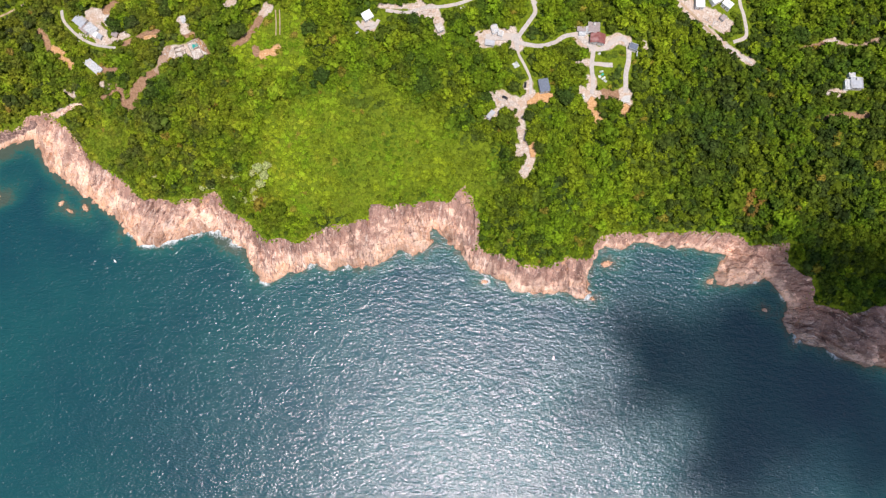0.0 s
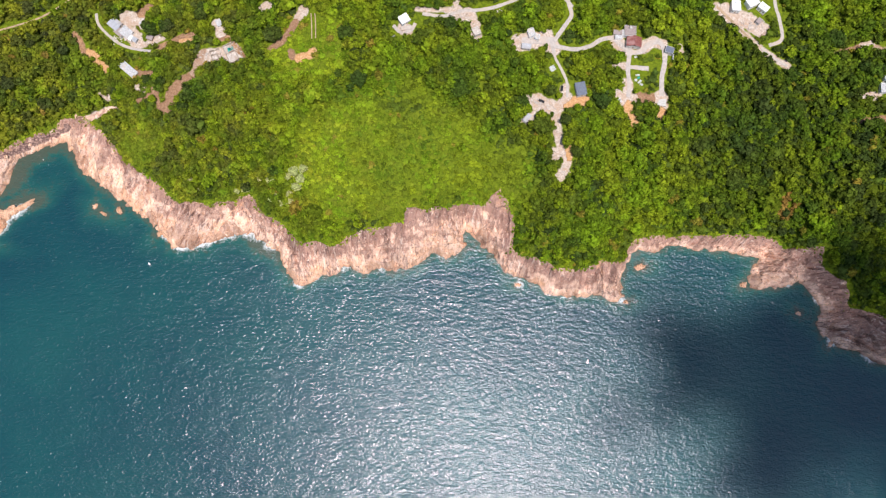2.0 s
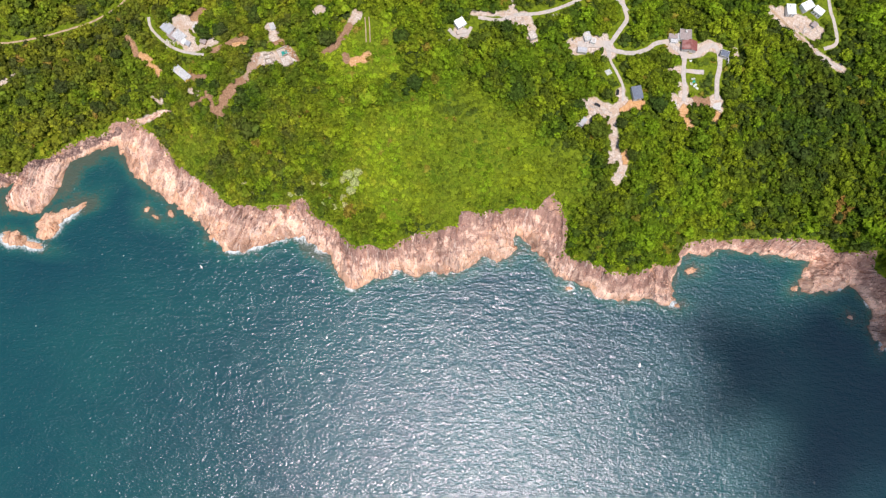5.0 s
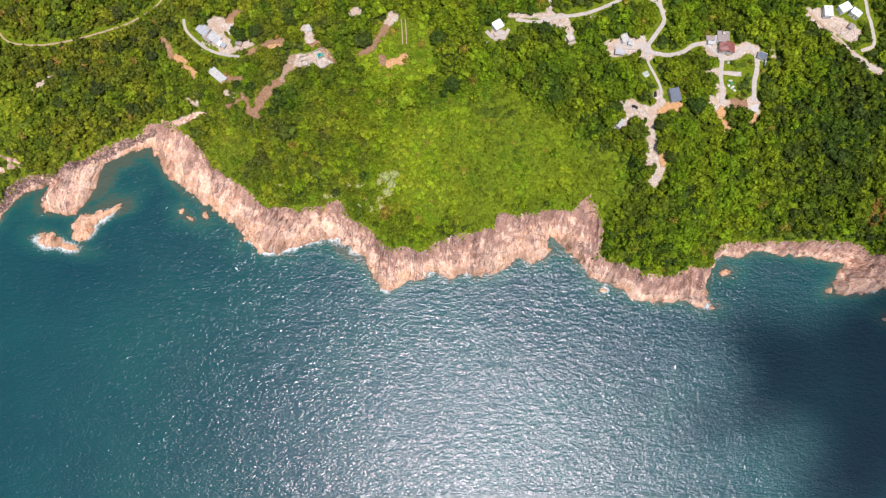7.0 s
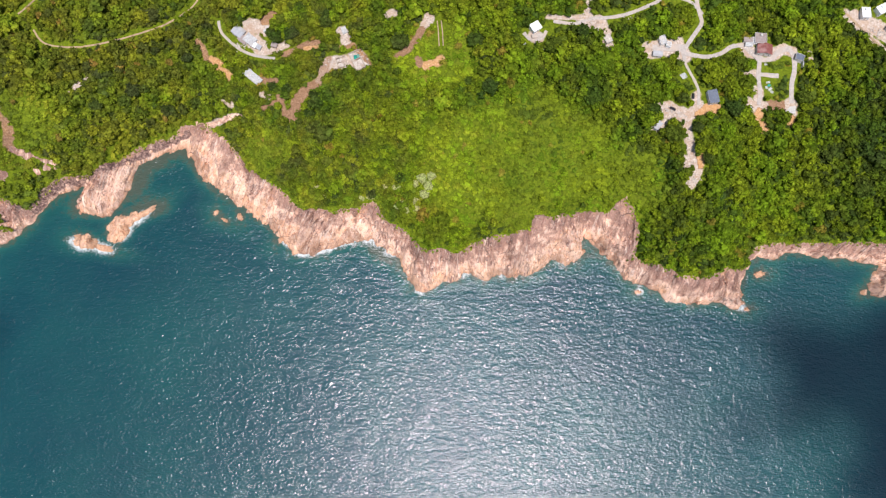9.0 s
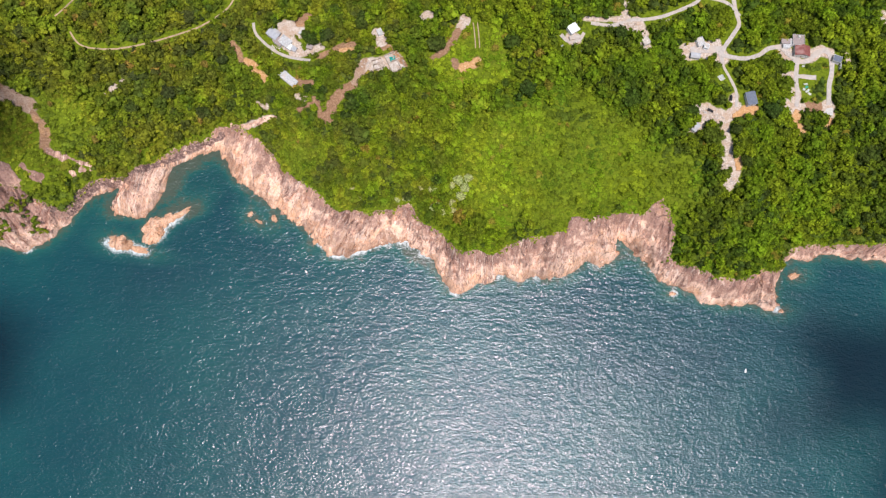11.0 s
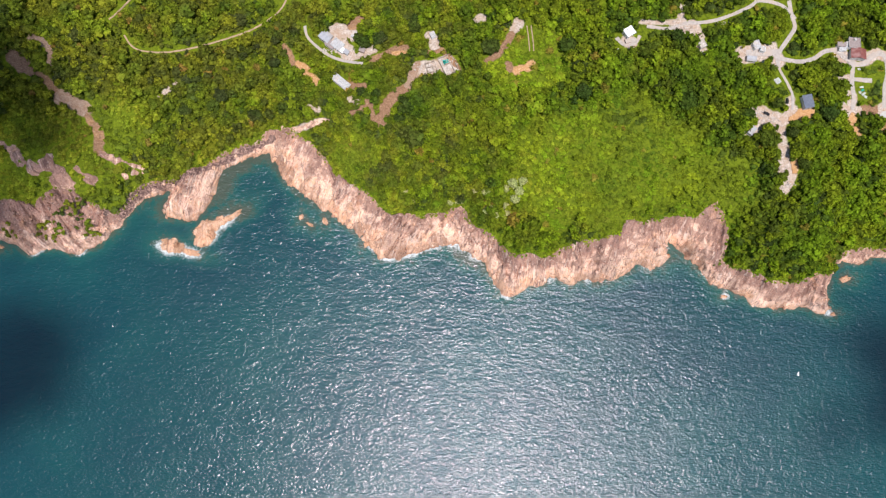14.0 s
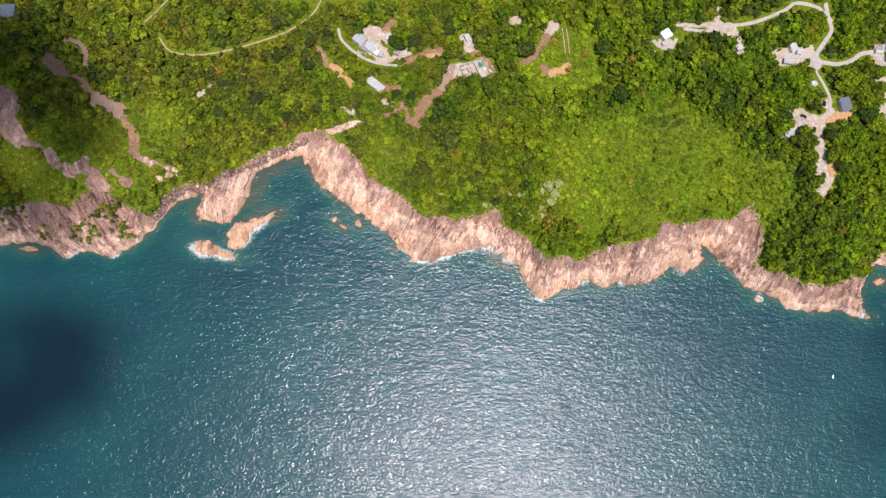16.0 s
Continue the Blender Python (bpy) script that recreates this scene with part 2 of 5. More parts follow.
# -- land form: plan of the coast in metres, x east, y inland --
SHORE_WEST = [(-1600, 60), (-900, 60), (-700, 90), (-600, 104), (-526, 108), (-507, 105), (-495, 98), (-475, 101), (-458, 98), (-442, 105), (-427, 119),
              (-418, 135), (-411, 144), (-398, 148), (-388, 152), (-396, 138), (-392, 129), (-376, 124), (-361, 134), (-353, 152), (-349, 169),
              (-333, 176), (-314, 184)]
SHORE_BAY = [(-307, 175), (-300, 162), (-288, 149), (-268, 135), (-249, 123), (-239, 116), (-228, 107), (-221, 97), (-205, 98), (-195, 101),
             (-180, 106), (-162, 109), (-151, 99), (-141, 94), (-136, 86), (-128, 71), (-123, 68), (-114, 70), (-107, 75), (-90, 79), (-89, 84),
             (-74, 78), (-62, 83), (-52, 80), (-39, 81), (-30, 85), (-26, 90), (-20, 94), (-9, 90), (0, 91), (8, 98), (5, 112)]
SHORE_EAST = [(10, 107), (17, 100), (29, 90), (38, 79), (43, 74), (60, 70), (68, 63), (84, 59), (103, 61), (120, 57), (131, 60), (128, 67),
              (128, 74), (138, 93), (142, 96), (157, 97), (167, 102), (188, 99), (209, 96), (223, 96), (240, 92), (228, 75), (232, 67), (255, 70),
              (270, 74), (282, 60), (286, 55), (281, 35), (292, 26), (300, 21), (315, 16), (335, 9), (341, 5), (359, 5), (420, -30), (520, -90),
              (900, -180), (1600, -200)]
GREEN_WEST = [(-1600, 90), (-900, 90), (-700, 118), (-600, 128), (-519, 132), (-501, 135), (-480, 130), (-460, 142), (-441, 136), (-428, 128),
              (-415, 147), (-405, 155), (-386, 155), (-369, 163), (-362, 168), (-349, 179), (-326, 187), (-311, 198), (-300, 195), (-289, 192)]
GREEN_BAY = [(-277, 186), (-274, 180), (-265, 171), (-255, 158), (-241, 151), (-229, 141), (-212, 126), (-196, 128), (-179, 129), (-160, 134),
             (-156, 130), (-147, 119), (-135, 112), (-126, 105), (-118, 95), (-105, 97), (-95, 95), (-84, 102), (-60, 107), (-43, 111), (-41, 119),
             (-23, 121), (-3, 126), (18, 128), (29, 135)]
GREEN_EAST = [(36, 128), (41, 110), (42, 93), (47, 88), (71, 83), (74, 79), (84, 78), (104, 83), (128, 87), (134, 103), (143, 105), (153, 107),
              (183, 108), (214, 108), (248, 105), (254, 97), (271, 96), (280, 97), (283, 80), (297, 70), (300, 50), (319, 43), (339, 48), (353, 45),
              (420, 10), (520, -50), (900, -140), (1600, -160)]
SHORE = np.array(SHORE_WEST + SHORE_BAY + SHORE_EAST, float)
GREEN = np.array(GREEN_WEST + GREEN_BAY + GREEN_EAST, float)


def chance(ix, iy, seed):
    h = (ix.astype(np.int64) * 374761393 + iy.astype(np.int64) * 668265263 + seed * 974634777) & 0xFFFFFFFF
    h = ((h ^ (h >> 13)) * 1274126177) & 0xFFFFFFFF
    h = ((h ^ (h >> 16)) * 2246822519) & 0xFFFFFFFF
    return ((h ^ (h >> 15)) & 0xFFFFFF) / float(0x1000000)


def grain(x, y, seed=0):
    """Smooth noise from 0 to 1 with a cell of one metre."""
    x, y = np.asarray(x, float), np.asarray(y, float)
    ix, iy = np.floor(x), np.floor(y)
    u, v = x - ix, y - iy
    u, v = u * u * (3 - 2 * u), v * v * (3 - 2 * v)
    a, b = chance(ix, iy, seed), chance(ix + 1, iy, seed)
    c, d = chance(ix, iy + 1, seed), chance(ix + 1, iy + 1, seed)
    return (a * (1 - u) + b * u) * (1 - v) + (c * (1 - u) + d * u) * v


def clouded(x, y, size, seed=0, octaves=4):
    """Layered noise from -1 to 1 with features of that size."""
    total, weight, norm = 0.0, 1.0, 0.0
    for k in range(octaves):
        f = 2**k / size
        total = total + weight * (2 * grain(np.asarray(x) * f + 17.3 * k, np.asarray(y) * f - 9.1 * k, seed + k) - 1)
        norm, weight = norm + weight, weight * 0.5
    return total / norm


def blocks(x, y, size, seed):
    """Jointed blocks: each cell has a height and a tilt of its own, with sharp steps between."""
    x, y = np.asarray(x, float) / size, np.asarray(y, float) / size
    ix, iy = np.floor(x), np.floor(y)
    best, out = np.full(x.shape, 9.0), np.zeros(x.shape)
    for i in (-1, 0, 1):
        for j in (-1, 0, 1):
            cx, cy = ix + i, iy + j
            px, py = cx + chance(cx, cy, seed), cy + chance(cx, cy, seed + 1)
            d = np.hypot(x - px, y - py)
            lift = 2 * chance(cx, cy, seed + 2) - 1
            lift = lift + (x - px) * (2 * chance(cx, cy, seed + 3) - 1) * 1.6 + (y - py) * (2 * chance(cx, cy, seed + 4) - 1) * 1.6
            out = np.where(d < best, lift, out)
            best = np.minimum(best, d)
    return out


def to_line(x, y, line, reach=None):
    """Distance to a broken line, arc length of the nearest point, and which side (inland is positive)."""
    x, y = np.asarray(x, float), np.asarray(y, float)
    best, along, side, run = np.full(x.shape, 1e9), np.zeros(x.shape), np.ones(x.shape), 0.0
    for (ax, ay), (bx, by) in zip(line[:-1], line[1:]):
        dx, dy = bx - ax, by - ay
        size = math.hypot(dx, dy)
        k = np.clip(((x - ax) * dx + (y - ay) * dy) / size**2, 0, 1)
        far = np.hypot(x - ax - k * dx, y - ay - k * dy)
        near = far < best
        best = np.where(near, far, best)
        along = np.where(near, run + k * size, along)
        run += size
    return best, along


def inside(x, y, line):
    """True inland of a coast line that runs west to east."""
    x, y = np.asarray(x, float), np.asarray(y, float)
    odd = np.zeros(x.shape, bool)
    for (ax, ay), (bx, by) in zip(line[:-1], line[1:]):
        if ax == bx:
            continue
        hit = ((ax <= x) & (x < bx)) | ((bx <= x) & (x < ax))
        odd ^= hit & (y > ay + (x - ax) * (by - ay) / (bx - ax))
    return odd


def smooth(a, b, v):
    k = np.clip((v - a) / (b - a), 0, 1)
    return k * k * (3 - 2 * k)


def joints(x, y):
    """Metres across and along the joints of the granite, whose bearing swings from bay to bay."""
    turn = np.radians(np.interp(x, [-550, -440, -400, -330, -180, -110, 60, 160, 230, 300], [18, 18, 0, -30, -30, 0, 0, 20, 55, 60]))
    return x * np.cos(turn) + (y - 100) * np.sin(turn), (y - 100) * np.cos(turn) - x * np.sin(turn)


def land(x, y):
    """Height of the bare land, distance inland, arc length along the coast and share of bare rock."""
    x, y = np.asarray(x, float), np.asarray(y, float)
    wx = x + 2.6 * clouded(x, y, 12, 3, 3) + 2.0 * clouded(x, y, 4.5, 5, 2)
    wy = y + 2.6 * clouded(x, y, 12, 7, 3) + 2.0 * clouded(x, y, 4.5, 9, 2)
    near, along = to_line(wx, wy, SHORE)
    d = np.where(inside(wx, wy, SHORE), near, -near)
    gx, gy = x + 3.0 * clouded(x, y, 9, 13, 4), y + 3.0 * clouded(x, y, 9, 17, 4)
    gnear, _ = to_line(gx, gy, GREEN)
    g = np.where(inside(gx, gy, GREEN), gnear, -gnear)
    top = np.interp(x, [-520, -420, -330, -280, -190, -110, -40, 60, 200, 320, 450], [58, 56, 48, 44, 50, 60, 80, 83, 78, 70, 68])
    span = np.interp(x, [-420, -300, -150, 0, 100, 300], [50, 58, 50, 52, 66, 72])
    inland = np.maximum(d, 0)
    z = top * (1 - np.exp(-inland / span)) + 0.10 * np.maximum(inland - 170, 0)
    z = z + 3.0 * clouded(x, y, 60, 21, 3) * smooth(20, 80, inland)
    rock = smooth(1.5, -1.5, g) * (d > -4)
    crag = 0.4 + 0.6 * smooth(-0.25, 0.35, clouded(x, y, 34, 51, 2)) + 0.9 * smooth(215, 255, x) + 0.5 * smooth(-400, -430, x)
    across, rise = joints(x, y)
    rib = 1 - np.abs(clouded(across, rise * 0.12, 7, 31, 3))
    slab = clouded(x * 0.8 + y * 0.6, y * 0.35 - x * 0.25, 18, 41, 3)
    block = 0.70 * blocks(across, rise * 0.30, 6.0, 43) + 0.34 * blocks(across, rise * 0.42, 2.6, 47) + 0.16 * blocks(across, rise * 0.7, 1.4, 49)
    cleft = np.maximum(0, 1 - np.abs(clouded(across, rise * 0.07, 8, 55, 3)) / 0.06)
    z = z + rock * smooth(0, 6, inland) * (1.1 * (rib - 0.75) + 1.0 * slab + 1.05 * block * crag - 1.6 * cleft * crag)
    z = z + rock * smooth(0, 4, inland) * 1.0
    z = np.where(d < 0, np.maximum(-12, d * 0.45), np.maximum(z, 0.05 * inland))
    z = z + (rock * (d > -3.5)) * 0.75 * block * smooth(-3.5, 1.0, d)
    return z, d, along, rock, g


def height(x, y):
    return land(x, y)[0]
# -- end of the land form --


# ---- tracks, yards and scars on the land: lines of (x, y) with a width ----
LANES = [
    ([(75, 275), (77, 265), (79, 256), (75, 249), (68, 239), (65, 233), (66, 227)], 3.6),
    ([(66, 228), (67, 223), (72, 213), (75, 205), (75, 195)], 2.3),
    ([(63, 233), (81, 230), (92, 233), (101, 239), (111, 241)], 3.7),
    ([(111, 240), (122, 231), (130, 231), (137, 237), (144, 239), (148, 233), (148, 223), (146, 213), (146, 200)], 4.6),
    ([(43, 235), (52, 236.5), (66, 236)], 7.0),
    ([(122, 231), (121, 225), (120, 216), (121, 206), (120, 197)], 4.0), ([(121, 219), (136, 219)], 3.8),
    ([(230, 280), (233, 268), (236, 258), (237, 244), (227, 239)], 3.2),
    ([(-29, 254), (-14, 252), (-2, 256), (9, 257), (24, 260), (45, 269), (53, 274), (70, 271), (80, 262)], 3.0),
    ([(-283, 275), (-281, 267), (-275.5, 260.4), (-266.3, 252.3), (-257.2, 247), (-246.1, 243.6), (-235.9, 241.3)], 2.6),
    ([(-415, 257), (-406, 247), (-386, 247), (-362, 254), (-337, 264), (-320, 272), (-304, 285), (-296, 300)], 1.5),
    ([(-426, 268), (-422, 272), (-415, 281), (-405, 295)], 1.3), ([(-112.2, 264), (-111.2, 254), (-110.6, 243)], 0.9), ([(-109.2, 264), (-108.2, 254), (-107.6, 243)], 0.9),
    ([(-50, 247), (-46, 242), (-42, 240.5), (-37, 242), (-34, 247)], 3.0),
    ([(188, 267), (203, 254), (213, 244)], 1.9), ([(221, 237), (232, 229), (241, 224)], 2.4),
]
# third value: 0 pale dust and rubble, 0.5 brown earth, 1 orange clay
BARE_EAST = [
    ([(75, 193), (67, 186), (68, 173), (69, 166)], 5.4, 0.0), ([(69, 168), (71, 159), (75, 150), (71, 139)], 3.6, 0.0), ([(76, 159), (75, 149)], 3.2, 1.0), ([(75, 149), (71, 141)], 4.2, 0.0), ([(73, 190), (87, 193)], 5.5, 1.0),
    ([(50, 193), (63, 189)], 9.0, 0.0), ([(43, 178), (51, 183)], 3.4, 0.0), ([(67, 157), (68, 154)], 5.0, 0.0), ([(120, 194), (121, 186), (125, 181)], 5.5, 1.0),
    ([(146, 192), (146, 188)], 7.0, 1.0), ([(146, 198), (146, 194)], 9.0, 0.0), ([(128, 198), (139, 197)], 5.0, 0.5), ([(41, 235), (51, 236), (60, 236)], 9.5, 0.0), ([(60, 239), (66, 231)], 9.0, 0.0), ([(73, 201), (75, 194)], 5.5, 0.0), ([(114, 196), (126, 197)], 5.5, 0.0), ([(119, 205), (120, 199)], 5.0, 0.0),
    ([(112, 238), (119, 233)], 8.0, 0.0), ([(131, 234), (140, 239), (146, 237)], 6.0, 0.0), ([(120, 207), (119.5, 199), (117, 195)], 6.0, 0.0), ([(111, 218), (119, 220)], 3.5, 0.0), ([(112, 200), (118, 196)], 4.0, 0.0),
    ([(195, 263), (211, 257), (222, 250)], 10.0, 0.0), ([(188, 267), (203, 254), (223, 235)], 2.6, 0.0), ([(223, 235), (232, 229), (241, 224)], 3.4, 0.0),
    ([(278, 234), (302, 242)], 1.4, 0.5), ([(299, 241), (306, 242)], 4.0, 0.0), ([(306, 241), (315, 239), (343, 243)], 1.4, 0.3), ([(297, 203), (308, 204)], 4.0, 0.0),
    ([(297, 184.5), (308, 186), (327, 186)], 2.0, 0.5), ([(-4, 252), (3, 249)], 9.0, 0.0), ([(9, 241), (10, 238)], 5.0, 0.0), ([(-6, 268), (-3, 258)], 3.0, 0.0),
    ([(160, 236), (162, 231)], 2.0, 0.0), ([(-43, 244), (-40, 242)], 6.0, 0.0), ([(-33, 258.3), (-22, 256.8), (-4, 256.7)], 1.6, 0.0), ([(4.3, 253.7), (6.4, 247)], 9.0, 0.0),
]
BARE_WEST = [
    ([(-120, 228.5), (-110, 232.4)], 5.0, 1.0), ([(-118, 267), (-121, 261)], 6.0, 0.0), ([(-121, 262), (-128.7, 248), (-135.7, 240.4), (-142.5, 237)], 3.4, 0.5), ([(-126, 234), (-125, 230)], 3.6, 0.5),
    ([(-249.7, 248), (-239.6, 248.5), (-232, 250.5), (-227.8, 252)], 4.5, 0.0), ([(-227.7, 243.7), (-222, 245.2), (-216.5, 248.5), (-211.3, 250.4), (-203.6, 252)], 3.8, 0.7), ([(-214.7, 249.3), (-204.4, 247.4)], 3.0, 1.0),
    ([(-262, 263), (-253, 256), (-246, 251)], 8.0, 0.0), ([(-257.7, 270.8), (-246.5, 265.7)], 9.0, 0.0), ([(-246.6, 270), (-239.2, 276.6)], 6.0, 0.7), ([(-297.6, 257.7), (-294, 252.6), (-290.8, 244.7)], 2.8, 0.7),
    ([(-287.2, 244.6), (-280.5, 239.3), (-276.4, 233.8), (-273.7, 230.3)], 4.2, 1.0), ([(-247.5, 226.5), (-235.6, 222.9)], 3.0, 0.5), ([(-278, 211.8), (-271.6, 208.9)], 2.4, 0.0),
    ([(-193.5, 237), (-197, 229.5), (-198.5, 224), (-203.7, 218)], 5.0, 0.3), ([(-203, 218.5), (-212, 213.3), (-217, 207.3), (-218.4, 200.9), (-221.4, 195.5)], 6.4, 0.5), ([(-231.5, 209.4), (-227, 202), (-226, 196)], 4.2, 0.5),
    ([(-188, 234), (-174, 236)], 11.0, 0.0), ([(-184.7, 246.8), (-175, 248), (-169.5, 241), (-163, 233)], 2.2, 0.7), ([(-182, 258), (-181, 251)], 6.0, 0.0), ([(-150.4, 270.4), (-147, 273.5), (-144, 272.5)], 3.6, 0.0),
    ([(-246, 214), (-240, 212)], 2.0, 0.0), ([(-289, 197), (-266, 200)], 3.0, 0.2), ([(-185, 262), (-183, 258)], 4.0, 0.0), ([(-236, 205), (-243, 203)], 4.0, 0.5),
]
BARE_CLIFF = [
    ([(-433.9, 189), (-433.7, 181), (-435, 171)], 4.2, 0.7), ([(-443, 200), (-437, 191)], 2.4, 0.7), ([(-458.6, 208.3), (-450.8, 204.6), (-442.2, 200.5)], 9.0, 0.3), ([(-489.7, 235.6), (-484.9, 230.5), (-481.4, 226.4)], 10.0, 0.4),
    ([(-479.8, 250.7), (-471.6, 248.5), (-467, 244.3), (-465.2, 238.3), (-465.5, 233)], 3.4, 0.3), ([(-475.2, 222.8), (-468.5, 220.3), (-462.5, 212.4)], 4.2, 0.4), ([(-389.3, 213.8), (-381.4, 221.8), (-377.6, 225.7)], 1.6, 0.0),
]
BARE = BARE_EAST + BARE_WEST + BARE_CLIFF
ROCKY = [([(-433, 171), (-423.7, 168.8), (-414.9, 165), (-405.8, 164)], 5.0), ([(-420, 156.4), (-413.8, 160), (-407.9, 159.6)], 4.0), ([(-527, 212), (-520, 207), (-517, 195), (-518, 185), (-512, 179)], 13.0),
         ([(-512, 179), (-504.6, 174.7), (-495, 170), (-488, 163.5), (-481, 159), (-474.3, 153)], 9.0), ([(-466, 158), (-459.4, 153), (-455, 146), (-456.7, 137)], 12.0), ([(-449, 157), (-442.6, 151.6)], 6.0),
         ([(-474, 153), (-464, 157)], 6.0), ([(-300, 196), (-284, 197), (-267, 199)], 3.0)]
# gully behind the bare slab, coloured dark mauve-brown
GULLY = [([(-309, 192), (-330, 184), (-344, 176), (-360, 166), (-376, 157)], 2.8), ([(-376, 157), (-405, 151), (-419, 140), (-424, 130)], 5.0)]


def near_lines(x, y, lines):
    """How far inside the widest of the lines: above 0 on one of them."""
    best = np.full(np.shape(x), -1e9)
    for line, wide, *_ in lines:
        lo, hi = np.min(line, 0) - 40, np.max(line, 0) + 40
        pick = (x > lo[0]) & (x < hi[0]) & (y > lo[1]) & (y < hi[1])
        if pick.any():
            best[pick] = np.maximum(best[pick], wide / 2 - to_line(x[pick], y[pick], line)[0])
    return best


def bare_at(x, y):
    return near_lines(x, y, BARE) + 1.6 * clouded(x, y, 5, 65, 3)


def rocky_at(x, y):
    return near_lines(x, y, ROCKY) + 6.5 * clouded(x, y, 8, 61, 4)


def mesh_of(name, verts, quads, mat, smooth_faces=True, tris=None):
    """A mesh from arrays of places and of four-cornered and three-cornered faces."""
    me = bpy.data.meshes.new(name)
    verts = np.asarray(verts, np.float32)
    nq, nt = len(quads), 0 if tris is None else len(tris)
    me.vertices.add(len(verts))
    me.vertices.foreach_set("co", verts.ravel())
    loops = np.asarray(quads, np.int32).ravel()
    starts = np.arange(nq) * 4
    if nt:
        starts = np.concatenate([starts, nq * 4 + np.arange(nt) * 3])
        loops = np.concatenate([loops, np.asarray(tris, np.int32).ravel()])
    me.loops.add(len(loops))
    me.loops.foreach_set("vertex_index", loops)
    me.polygons.add(nq + nt)
    me.polygons.foreach_set("loop_start", starts.astype(np.int32))
    me.polygons.foreach_set("use_smooth", np.full(nq + nt, smooth_faces))
    me.update(calc_edges=True)
    me.validate()
    me.materials.append(mat)
    return me


def note(me, name, values):
    a = me.attributes.new(name, "FLOAT", "POINT")
    a.data.foreach_set("value", np.asarray(values, np.float32).ravel())


def spread(lo, hi, step, far):
    """Grid lines, even between lo and hi and then ever wider out to far."""
    out, gap, v = [], step, hi
    while v < far:
        gap *= 1.25
        v += gap
        out.append(v)
    inner = np.arange(lo, hi + step / 2, step)
    mirrored = [lo - (v - hi) for v in out]
    return np.array(mirrored[::-1] + inner.tolist() + out)


def sheet(xs, ys):
    gx, gy = np.meshgrid(xs, ys)
    n, m = len(xs), len(ys)
    k = np.arange(n * m).reshape(m, n)
    quads = np.stack([k[:-1, :-1], k[:-1, 1:], k[1:, 1:], k[1:, :-1]], -1).reshape(-1, 4)
    return gx.ravel(), gy.ravel(), quads


# ground: one sheet from the sea bed over the hillside to the horizon, with a closer mesh on the rocks and along bare earth
def two_scale_sheet(xs, ys, fine):
    """Grid cells, cut four by four where fine is set; a fan of triangles closes each cell beside a cut one."""
    n, m = len(xs) - 1, len(ys) - 1
    big = 4 * (m + 2)
    i, j = np.meshgrid(np.arange(n), np.arange(m))
    edge = np.pad(fine, 1)
    beside = (edge[1:-1, :-2] | edge[1:-1, 2:] | edge[:-2, 1:-1] | edge[2:, 1:-1]) & ~fine
    plain = ~fine & ~beside

    def cell(pick, a, b, size):
        x, y = 4 * i[pick] + a, 4 * j[pick] + b
        return np.stack([x * big + y, (x + size) * big + y, (x + size) * big + y + size, x * big + y + size], -1)

    quads = [cell(plain, 0, 0, 4)] + [cell(fine, a, b, 1) for a in range(4) for b in range(4)]
    fans = []
    for jj, ii in zip(*np.nonzero(beside)):
        x, y, ring = 4 * ii, 4 * jj, []
        for nj, ni, at, way in ((jj - 1, ii, (0, 0), (1, 0)), (jj, ii + 1, (4, 0), (0, 1)), (jj + 1, ii, (4, 4), (-1, 0)), (jj, ii - 1, (0, 4), (0, -1))):
            cut = edge[nj + 1, ni + 1]
            ring += [(x + at[0] + way[0] * k) * big + y + at[1] + way[1] * k for k in (range(4) if cut else (0,))]
        mid = (x + 2) * big + y + 2
        fans += [(mid, p, q) for p, q in zip(ring, ring[1:] + ring[:1])]
    quads, fans = np.concatenate(quads), np.array(fans)
    keys, back = np.unique(np.concatenate([quads.ravel(), fans.ravel()]), return_inverse=True)
    back = back.ravel()
    gx = np.interp((keys // big) / 4.0, np.arange(n + 1), xs)
    gy = np.interp((keys % big) / 4.0, np.arange(m + 1), ys)
    return gx, gy, back[:quads.size].reshape(-1, 4), back[quads.size:].reshape(-1, 3)


xs, ys = spread(-548, 380, 2.6, 3000), spread(0, 292, 2.6, 3000)
cx, cy = np.meshgrid((xs[:-1] + xs[1:]) / 2, (ys[:-1] + ys[1:]) / 2)
_, cd, _, _, cg = land(cx, cy)
fine = ((cg < 3) & (cd > -7)) | (bare_at(cx, cy) > -3.2) | (rocky_at(cx, cy) > -2.5)
fine &= (cx > -548) & (cx < 380) & (cy > 0) & (cy < 290)
gx, gy, gq, gt = two_scale_sheet(xs, ys, fine)
gz, gd, _, grock, gg = land(gx, gy)
far = smooth(350, 900, np.hypot(gx + 100, gy - 150))
gz = gz * (1 - far) + np.where(gd > 0, 60 + 0.04 * np.minimum(gd, 1500), -12) * far
bare = bare_at(gx, gy)
rocky = rocky_at(gx, gy)
grock = np.maximum(grock, smooth(-1, 1.5, rocky))
gz = gz + smooth(-1, 2, rocky) * (1.2 * clouded(gx * 0.8, gy, 5, 63, 4) + 0.4)
me = mesh_of("ground", np.stack([gx, gy, gz], -1), gq, GROUND, False, gt)
note(me, "rock", grock)
gacross, grise = joints(gx, gy)
note(me, "across", gacross)
note(me, "rise", grise)
bank = np.maximum(gd, 0) / np.maximum(np.maximum(gd, 0) + np.maximum(-gg, 0), 0.5)
